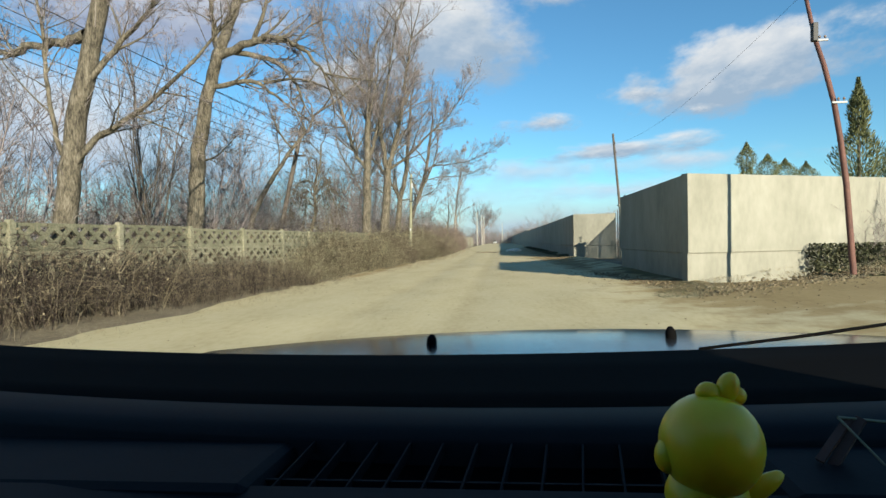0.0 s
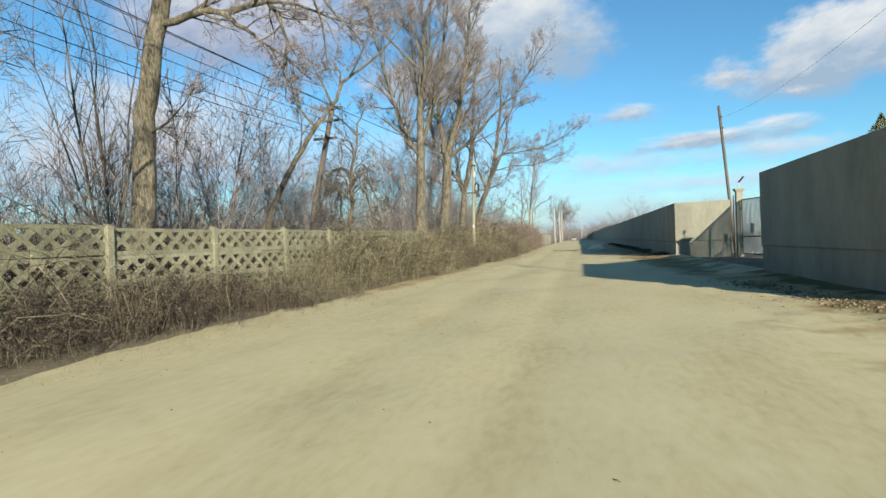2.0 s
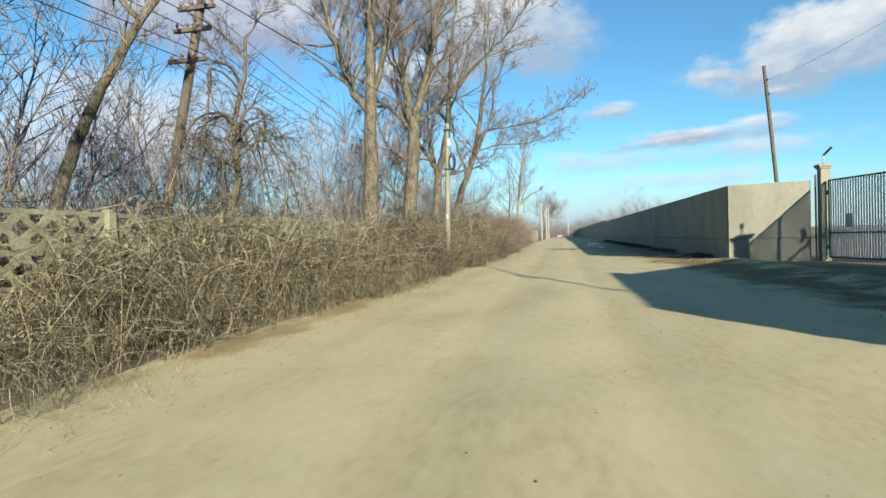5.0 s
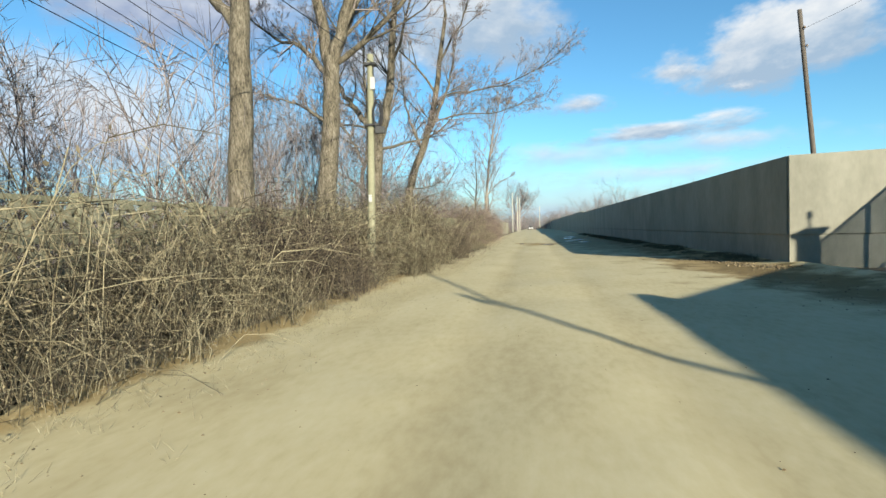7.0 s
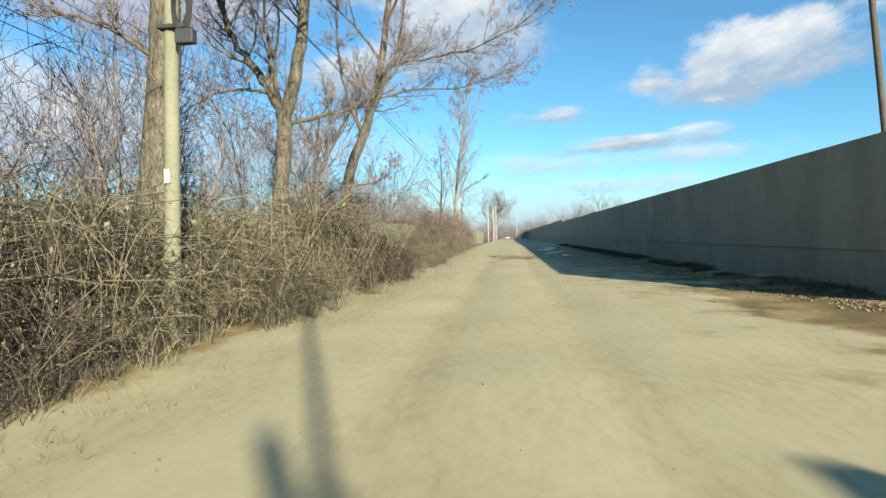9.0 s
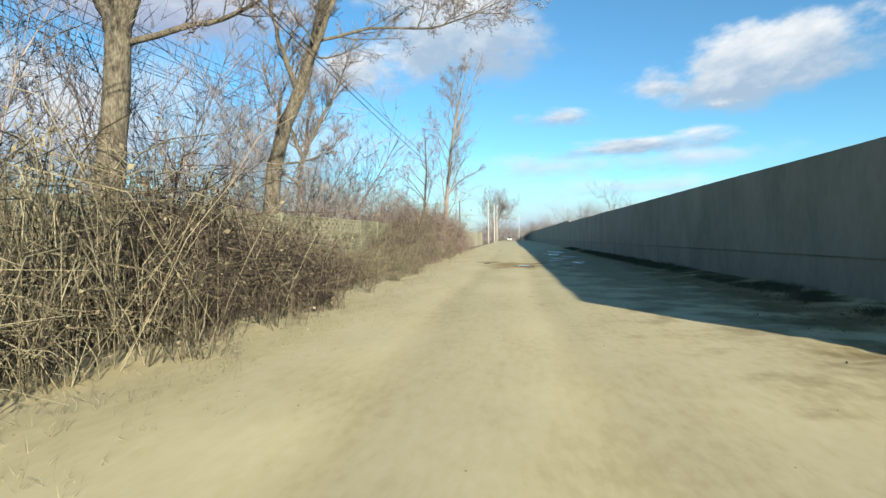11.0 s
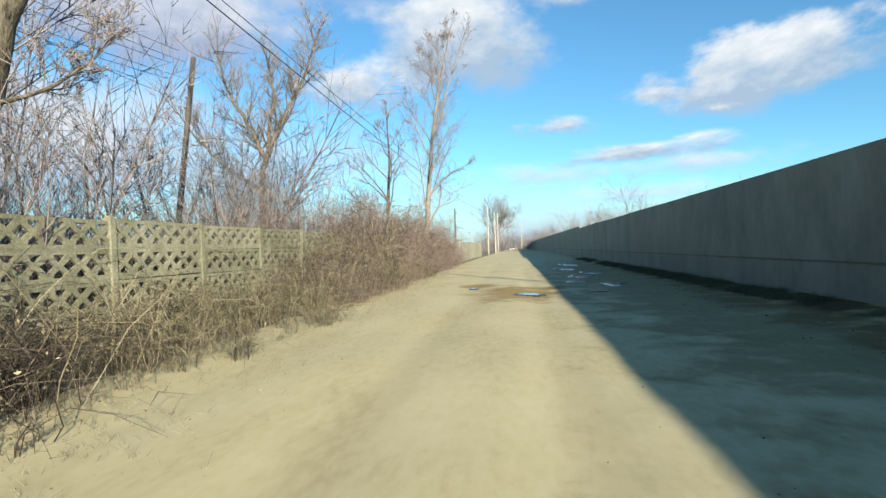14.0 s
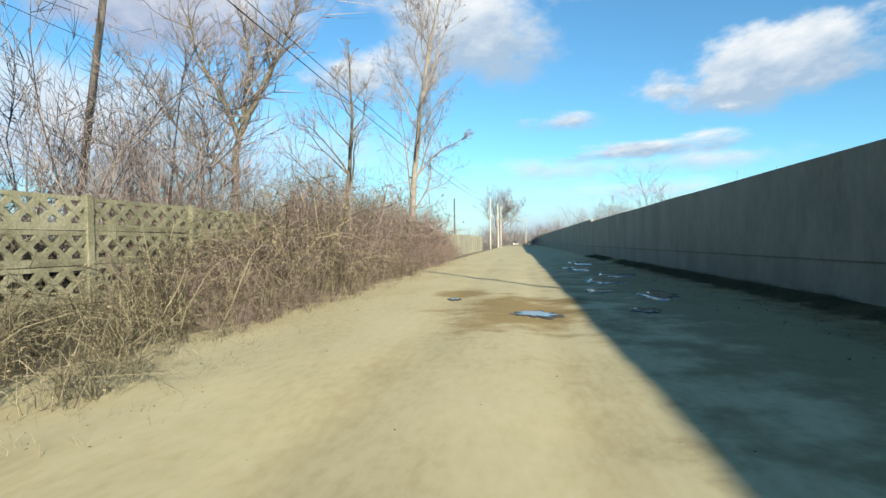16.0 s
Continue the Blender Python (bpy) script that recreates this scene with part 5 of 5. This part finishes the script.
for k, (x, y, rx, ry) in enumerate(((0.75, 62.5, 0.62, 0.62), (2.7, 63.0, 0.35, 0.4), (2.4, 67.2, 0.5, 0.8), (3.6, 66.0, 0.6, 1.3), (3.1, 70.5, 0.7, 1.6), (4.0, 74.0, 0.9, 2.2), (3.2, 79.0, 0.8, 2.4), (3.9, 86.0, 0.9, 3.0), (-1.0, 65.0, 0.22, 0.35))):
    patch("puddle", x, y, rx, ry, 0.018, M_WATER, "shallow puddle mirroring the sky on the muddy road", "puddle", 20 + k)


# ---- far car ----
M_CARWHITE = noise_mat("white car paint", [(0.3, (0.70, 0.70, 0.69)), (0.7, (0.8, 0.8, 0.79))], 2, 20, 0.3, 0.0)
M_PANE = noise_mat("dark car glass", [(0.3, (0.015, 0.018, 0.02)), (0.7, (0.03, 0.034, 0.036))], 2, 20, 0.08, 0.0)
far_car = empty("parked_car", (-0.8, 245.0, 0.02))
tagged(far_car, "small white car standing far down the road", "car")
part("body", box(bmesh.new(), -0.84, 0.84, -2.0, 2.0, 0.28, 0.88, 0.14), M_CARWHITE, far_car, smooth=True)
bm = bmesh.new()
box(bm, -0.72, 0.72, -1.0, 1.5, 0.86, 1.42, 0.12)
for v in bm.verts:
    if v.co.z > 1.2:
        v.co.y *= 0.72
        v.co.x *= 0.86
part("cabin", bm, M_PANE, far_car, smooth=True)
part("roof", box(bmesh.new(), -0.58, 0.58, -0.62, 1.0, 1.40, 1.45, 0.02), M_CARWHITE, far_car)
for sx in (-1, 1):
    for sy in (-1.25, 1.25):
        t = Tubes()
        t.tube([(sx * 0.66, sy, 0.3), (sx * 0.84, sy, 0.3)], [0.3, 0.3], 16, True)
        t.make("wheel", M_DARK, far_car)
    part("headlight", box(bmesh.new(), sx * 0.6 - 0.14, sx * 0.6 + 0.14, -2.02, -1.96, 0.62, 0.76, 0.02), M_STEEL, far_car)
part("windscreen", box(bmesh.new(), -0.55, 0.55, -0.97, -0.93, 0.92, 1.22, 0.01), M_PANE, far_car)


# ---- clouds ----
def cloud_mat(name, seed, scale, soft, lit, dull, cover=0.0):
    m = bpy.data.materials.new(name)
    m.use_nodes = True
    t = m.node_tree
    t.nodes.clear()
    L = t.links.new
    co = t.nodes.new("ShaderNodeTexCoord")
    mp = put(t, "ShaderNodeMapping", Location=(seed * 3.7, seed * 1.3, 0), Scale=scale)
    L(co.outputs["Object"], mp.inputs["Vector"])
    nz = put(t, "ShaderNodeTexNoise", Scale=1.0, Detail=9.0, Roughness=0.58)
    L(mp.outputs["Vector"], nz.inputs["Vector"])
    ln = t.nodes.new("ShaderNodeVectorMath")
    ln.operation = "LENGTH"
    L(co.outputs["Object"], ln.inputs[0])
    # density: noise less the distance from the middle
    den = t.nodes.new("ShaderNodeMath")
    den.operation = "MULTIPLY_ADD"
    den.inputs[1].default_value = -0.62
    L(ln.outputs["Value"], den.inputs[0])
    L(nz.outputs["Fac"], den.inputs[2])
    mr = t.nodes.new("ShaderNodeMapRange")
    mr.interpolation_type = "SMOOTHSTEP"
    mr.inputs["From Min"].default_value = 0.02 - cover
    mr.inputs["From Max"].default_value = 0.02 - cover + soft
    L(den.outputs[0], mr.inputs["Value"])
    sep = t.nodes.new("ShaderNodeSeparateXYZ")
    L(co.outputs["Object"], sep.inputs["Vector"])
    nz2 = put(t, "ShaderNodeTexNoise", Scale=2.2, Detail=6.0, Roughness=0.6)
    L(mp.outputs["Vector"], nz2.inputs["Vector"])
    sh = t.nodes.new("ShaderNodeMath")
    sh.operation = "MULTIPLY_ADD"
    sh.inputs[1].default_value = 0.6
    L(sep.outputs["Y"], sh.inputs[0])
    L(nz2.outputs["Fac"], sh.inputs[2])
    ramp = t.nodes.new("ShaderNodeValToRGB")
    ramp.color_ramp.elements[0].position, ramp.color_ramp.elements[0].color = 0.28, (*dull, 1)
    ramp.color_ramp.elements[1].position, ramp.color_ramp.elements[1].color = 0.86, (*lit, 1)
    L(sh.outputs[0], ramp.inputs["Fac"])
    em = t.nodes.new("ShaderNodeEmission")
    L(ramp.outputs["Color"], em.inputs["Color"])
    tr = t.nodes.new("ShaderNodeBsdfTransparent")
    mix = t.nodes.new("ShaderNodeMixShader")
    L(mr.outputs["Result"], mix.inputs["Fac"])
    L(tr.outputs[0], mix.inputs[1])
    L(em.outputs[0], mix.inputs[2])
    out = t.nodes.new("ShaderNodeOutputMaterial")
    L(mix.outputs[0], out.inputs["Surface"])
    return m


def cloud(azimuth, elevation, width, height, seed, scale, soft=0.36, lit=(0.365, 0.382, 0.395), dull=(0.172, 0.232, 0.30), cover=0.0, roll=0.0, far=2600.0):
    """A far bank of cloud; angles in degrees from the road's direction, size in degrees."""
    az, el = radians(azimuth), radians(elevation)
    d = Vector((math.sin(az) * math.cos(el), math.cos(az) * math.cos(el), math.sin(el)))
    n = 12
    v = [((i / n * 2 - 1), (j / n * 2 - 1), 0.03 * math.sin(i * 0.9) * math.cos(j * 0.7)) for j in range(n + 1) for i in range(n + 1)]
    f = [(j * (n + 1) + i, j * (n + 1) + i + 1, (j + 1) * (n + 1) + i + 1, (j + 1) * (n + 1) + i) for j in range(n) for i in range(n)]
    ob = mesh_ob("backdrop_cloud", v, f, cloud_mat("cloud", seed, scale, soft, lit, dull, cover))
    sx, sy = far * math.tan(radians(width / 2)), far * math.tan(radians(height / 2))
    ob.matrix_world = Matrix.Translation(Vector((0.5, 25, 1.3)) + d * far) @ (-d).to_track_quat("Z", "Y").to_matrix().to_4x4() @ pose(0, 0, 0, 0, 0, roll) @ Matrix.Diagonal((sx, sy, sy, 1))
    ob.visible_shadow = False
    return tagged(ob, "sunlit white cumulus cloud with grey underside", "cloud", kind="structure")


cloud(22.6, 14.9, 25, 9.4, 1, (1.9, 1.2, 1), 0.26, cover=0.05, roll=9)
cloud(13.2, 8.7, 25, 2.9, 2, (2.8, 1.0, 1), 0.42, roll=2.5, cover=0.03, lit=(0.37, 0.395, 0.41))
cloud(4.5, 11.6, 14, 3.0, 3, (2.4, 1.0, 1), 0.5, cover=-0.05)
cloud(-5, 20.5, 23, 13, 4, (1.6, 1.4, 1), 0.36, cover=0.08)
cloud(-15, 16, 16, 8, 5, (1.8, 1.3, 1), 0.35)
cloud(-32, 21, 30, 13, 6, (2.0, 1.3, 1), 0.35, lit=(0.33, 0.35, 0.38), dull=(0.165, 0.20, 0.275), cover=0.07)
cloud(-40, 9, 70, 16, 7, (3.0, 0.9, 1), 0.6, cover=0.12, dull=(0.231, 0.293, 0.370))
cloud(-22, 26, 34, 10, 12, (2.2, 1.1, 1), 0.5, dull=(0.208, 0.246, 0.339), cover=0.05)
cloud(-52, 26, 40, 16, 13, (2.0, 1.1, 1), 0.5, lit=(0.30, 0.32, 0.36), dull=(0.18, 0.205, 0.285), cover=0.10)
cloud(0, 1.2, 120, 11, 14, (6.0, 0.7, 1), 0.9, lit=(0.246, 0.300, 0.347), dull=(0.193, 0.262, 0.331), cover=0.24)
cloud(12, 4.8, 34, 3.5, 8, (3.2, 0.8, 1), 0.7, dull=(0.231, 0.323, 0.424))
cloud(17, 7.2, 30, 3.2, 15, (3.4, 0.8, 1), 0.8, cover=0.04, dull=(0.231, 0.308, 0.385))
cloud(3, 7.0, 24, 4.0, 16, (3.0, 0.8, 1), 0.8, cover=0.03, dull=(0.231, 0.308, 0.385))
cloud(14.5, 13.6, 6, 1.8, 9, (1.6, 0.9, 1), 0.45)
cloud(19, 11.8, 5, 1.4, 10, (1.6, 0.9, 1), 0.45)
cloud(5.5, 23.5, 11, 4.0, 11, (1.8, 1.0, 1), 0.4)


# ---- car ----
M_PAINT = noise_mat("dark car paint", [(0.3, (0.018, 0.020, 0.022)), (0.7, (0.028, 0.030, 0.032))], 2, 60, 0.16, 0.0, spec=0.6)
M_DASH = noise_mat("charcoal dashboard plastic", [(0.3, (0.00455, 0.00478, 0.00637)), (0.7, (0.00819, 0.00839, 0.0109))], 6, 260, 0.7, 0.25, 0.001, spec=0.12)
M_TRIM = noise_mat("black rubber trim", [(0.3, (0.0028, 0.0028, 0.0028)), (0.7, (0.0049, 0.0049, 0.0049))], 6, 120, 0.9, 0.1, 0.001, spec=0.04)
M_TOY = noise_mat("yellow vinyl", [(0.3, (0.90, 0.53, 0.012)), (0.7, (0.95, 0.60, 0.02))], 8, 60, 0.35, 0.0, spec=0.5)
M_TOY.node_tree.nodes["Principled BSDF"].inputs["Subsurface Weight"].default_value = 0.35
M_TOY.node_tree.nodes["Principled BSDF"].inputs["Subsurface Scale"].default_value = 0.02
M_CHROME = noise_mat("brushed metal", [(0.3, (0.5, 0.5, 0.5)), (0.7, (0.65, 0.65, 0.65))], 8, 80, 0.3, 0.0, metal=0.9)

CAR = Matrix.Translation((1.668, 0.0, 1.286)) @ Euler((0, radians(-1.7), radians(-2.6))).to_matrix().to_4x4()
car = empty("car")
car.matrix_world = CAR
tagged(car, "dark car front with glossy bonnet and charcoal dashboard", "car")


def sweep(name, rows, half, mat, parent, bow=0.0, steps=24, under=None, label="", rise=0.0):
    """A surface across the car: rows of (ahead, height); bow pulls its ends back, under closes it below."""
    v, f = [], []
    rows = list(rows) + ([(rows[-1][0], under), (rows[0][0], under)] if under is not None else [])
    k = len(rows)
    for i in range(steps + 1):
        s = i / steps * 2 - 1
        for y, z in rows:
            v.append((s * half, y - bow * s * s, z + rise * s * s))
    for i in range(steps):
        for j in range(k if under is not None else k - 1):
            q = (j + 1) % k
            f.append((i * k + j, (i + 1) * k + j, (i + 1) * k + q, i * k + q))
    if under is not None:
        f.append(tuple(range(k)))
        f.append(tuple(reversed(range(steps * k, steps * k + k))))
    ob = mesh_ob(name, v, f, mat, parent, smooth=False)
    bm = bmesh.new()
    bm.from_mesh(ob.data)
    bmesh.ops.recalc_face_normals(bm, faces=bm.faces)
    bm.to_mesh(ob.data)
    bm.free()
    for p in ob.data.polygons:
        p.use_smooth = len(p.vertices) == 4
    if label:
        tagged(ob, label)
    return ob


# heights are below the lens; the deck of the dashboard, its grille slot, the raised lip and the black cowl
sweep("dashboard", [(0.10, -0.290), (0.24, -0.235), (0.34, -0.204), (0.425, -0.188)], 0.95, M_DASH, car, 0.06, 32, -0.42, "charcoal plastic dashboard top", 0.02)
sweep("grille_slot", [(0.422, -0.200), (0.46, -0.230), (0.51, -0.200)], 0.95, M_TRIM, car, 0.04, 32, -0.42, "", 0.02)
sweep("defroster_deck", [(0.505, -0.181), (0.535, -0.174), (0.585, -0.173), (0.60, -0.180)], 1.0, M_DASH, car, -0.06, 32, -0.42, "", 0.035)
sweep("cowl", [(0.602, -0.186), (0.70, -0.186), (0.82, -0.186), (0.90, -0.180), (0.94, -0.20)], 1.15, M_TRIM, car, -0.10, 40, -0.45, "black rubber cowl below the windscreen", 0.022)
sweep("bonnet", [(0.98, -0.233), (1.15, -0.235), (1.30, -0.237), (1.45, -0.241), (1.58, -0.250), (1.74, -0.275), (1.95, -0.33), (2.10, -0.40), (2.15, -0.46)], 0.86, M_PAINT, car, 0.16, 40, -0.50, "glossy dark bonnet", -0.012)
sweep("nose", [(1.05, -0.525), (1.95, -0.525), (2.10, -0.58), (2.14, -0.85), (2.08, -1.06)], 0.77, M_PAINT, car, 0.18, 24, -1.10)
# side sections of the deck close the slot at both ends of the grille
for x0, x1 in ((-0.93, -0.225), (0.17, 0.93)):
    part("deck_filler", box(bmesh.new(), x0, x1, 0.405, 0.530, -0.26, -0.183, 0.012), M_DASH, car)
for i in range(12):
    x = -0.215 + i * 0.031
    part("grille_rib", bar(bmesh.new(), (x, 0.425, -0.197), (x + 0.008, 0.508, -0.186), 0.0018, 0.010), M_DASH, car)
part("grille_bar", bar(bmesh.new(), (-0.26, 0.445, -0.194), (0.22, 0.445, -0.194), 0.003, 0.006), M_DASH, car)
for x, y in ((-0.235, 1.32), (0.32, 1.36)):
    t = Tubes()
    t.tube([(x, y, -0.250), (x, y + 0.004, -0.226), (x, y + 0.010, -0.218)], [0.013, 0.012, 0.006], 12, True)
    t.make("washer_nozzle", M_TRIM, car, True)
t = Tubes()
t.tube([(0.26, 0.93, -0.183), (0.42, 0.96, -0.172), (0.56, 0.98, -0.158), (0.70, 0.98, -0.14)], [0.0025, 0.003, 0.003, 0.0025], 6, True)
t.make("wiper", M_TRIM, car, True)
t = Tubes()
t.tube([(0.36, 0.97, -0.181), (0.60, 1.00, -0.157)], [0.002, 0.002], 5, True)
t.make("wiper_blade", M_TRIM, car, True)
# unseen cabin shell round the lens, added to shade the dashboard, open towards the windscreen
part("roof", box(bmesh.new(), -0.78, 0.78, -1.25, 0.0, 0.185, 0.225, 0.02), M_PAINT, car)
part("rear_sun_block", box(bmesh.new(), -0.78, 0.78, -1.29, -1.25, -0.95, 0.22, 0.01), M_PAINT, car)
for sx in (-1, 1):
    part("side_sun_block", box(bmesh.new(), min(sx * 0.78, sx * 0.82), max(sx * 0.78, sx * 0.82), -1.29, 0.0, -0.95, 0.22, 0.01), M_PAINT, car)
for sx in (-0.70, 0.70):
    wheel = empty("wheel")
    wheel.parent = car
    wheel.location = (sx, 1.35, -0.985)
    bm = bmesh.new()
    r = bmesh.ops.create_cone(bm, cap_ends=True, segments=36, radius1=0.30, radius2=0.30, depth=0.19, matrix=Matrix.Rotation(radians(90), 4, "Y"))
    bmesh.ops.bevel(bm, geom=[e for e in bm.edges if len(e.link_faces) == 2 and e.calc_face_angle() > 1], offset=0.03, segments=3, affect="EDGES")
    part("tyre", bm, M_TRIM, wheel)
    bm = bmesh.new()
    bmesh.ops.create_cone(bm, cap_ends=True, segments=30, radius1=0.19, radius2=0.17, depth=0.20, matrix=Matrix.Rotation(radians(90), 4, "Y"))
    part("rim", bm, M_CHROME, wheel)


def ball(bm, c, r, seg=20, squash=(1, 1, 1), turn=None):
    m = Matrix.Translation(c) @ (turn or Matrix()) @ Matrix.Diagonal((r * squash[0], r * squash[1], r * squash[2], 1))
    bmesh.ops.create_uvsphere(bm, u_segments=seg, v_segments=seg * 2 // 3, radius=1.0, matrix=m)


bm = bmesh.new()
ball(bm, (0, 0, 0.070), 0.044, 28, (0.98, 1, 1.02), Matrix.Rotation(radians(10), 4, "Y"))
ball(bm, (0, 0, 0.024), 0.034, 20, (1.05, 0.95, 0.9))
ball(bm, (0.012, 0.0, 0.121), 0.011, 14, (0.9, 0.8, 1.3), Matrix.Rotation(radians(12), 4, "Y"))
ball(bm, (-0.004, 0.002, 0.115), 0.011, 14, (1.0, 0.8, 0.9))
ball(bm, (0.022, 0.002, 0.114), 0.008, 14, (1.0, 0.8, 1.0))
ball(bm, (-0.037, 0.0, 0.058), 0.014, 14, (0.8, 0.9, 1.1))
ball(bm, (0.042, -0.006, 0.036), 0.015, 14, (1.7, 0.5, 0.6), Matrix.Rotation(radians(-38), 4, "Y"))
me = bpy.data.meshes.new("toy_chick")
bm.to_mesh(me)
bm.free()
me.materials.append(M_TOY)
for p in me.polygons:
    p.use_smooth = True
toy = tagged(new("toy_chick", me), "glossy yellow vinyl toy chick on the dashboard", "toy")
toy.matrix_world = CAR @ Matrix.Translation((0.111, 0.40, -0.197)) @ Euler((0, radians(6), radians(8))).to_matrix().to_4x4() @ Matrix.Scale(0.765, 4)
bm = bmesh.new()
bar(bm, (0, 0, 0), (0.010, 0.01, 0.042), 0.007, 0.005)
bar(bm, (-0.010, 0, 0), (0.003, 0.012, 0.038), 0.006, 0.004)
me = bpy.data.meshes.new("clothes_peg")
bm.to_mesh(me)
bm.free()
me.materials.append(M_RUST)
peg = tagged(new("clothes_peg", me), "small brown wooden peg clipped on the dashboard", "peg")
peg.matrix_world = CAR @ Matrix.Translation((0.225, 0.47, -0.185)) @ Euler((0, radians(25), 0)).to_matrix().to_4x4()
t = Tubes()
t.tube([(0.235, 0.48, -0.150), (0.29, 0.48, -0.156), (0.35, 0.48, -0.152), (0.42, 0.46, -0.17)], [0.0013] * 4, 5)
t.tube([(0.235, 0.48, -0.150), (0.25, 0.45, -0.175), (0.28, 0.42, -0.180), (0.33, 0.38, -0.186)], [0.001] * 4, 5)
cord = tagged(t.make("string", M_GRASS, None, True), "loose straw-coloured string lying on the dashboard", "string")
cord.matrix_world = CAR
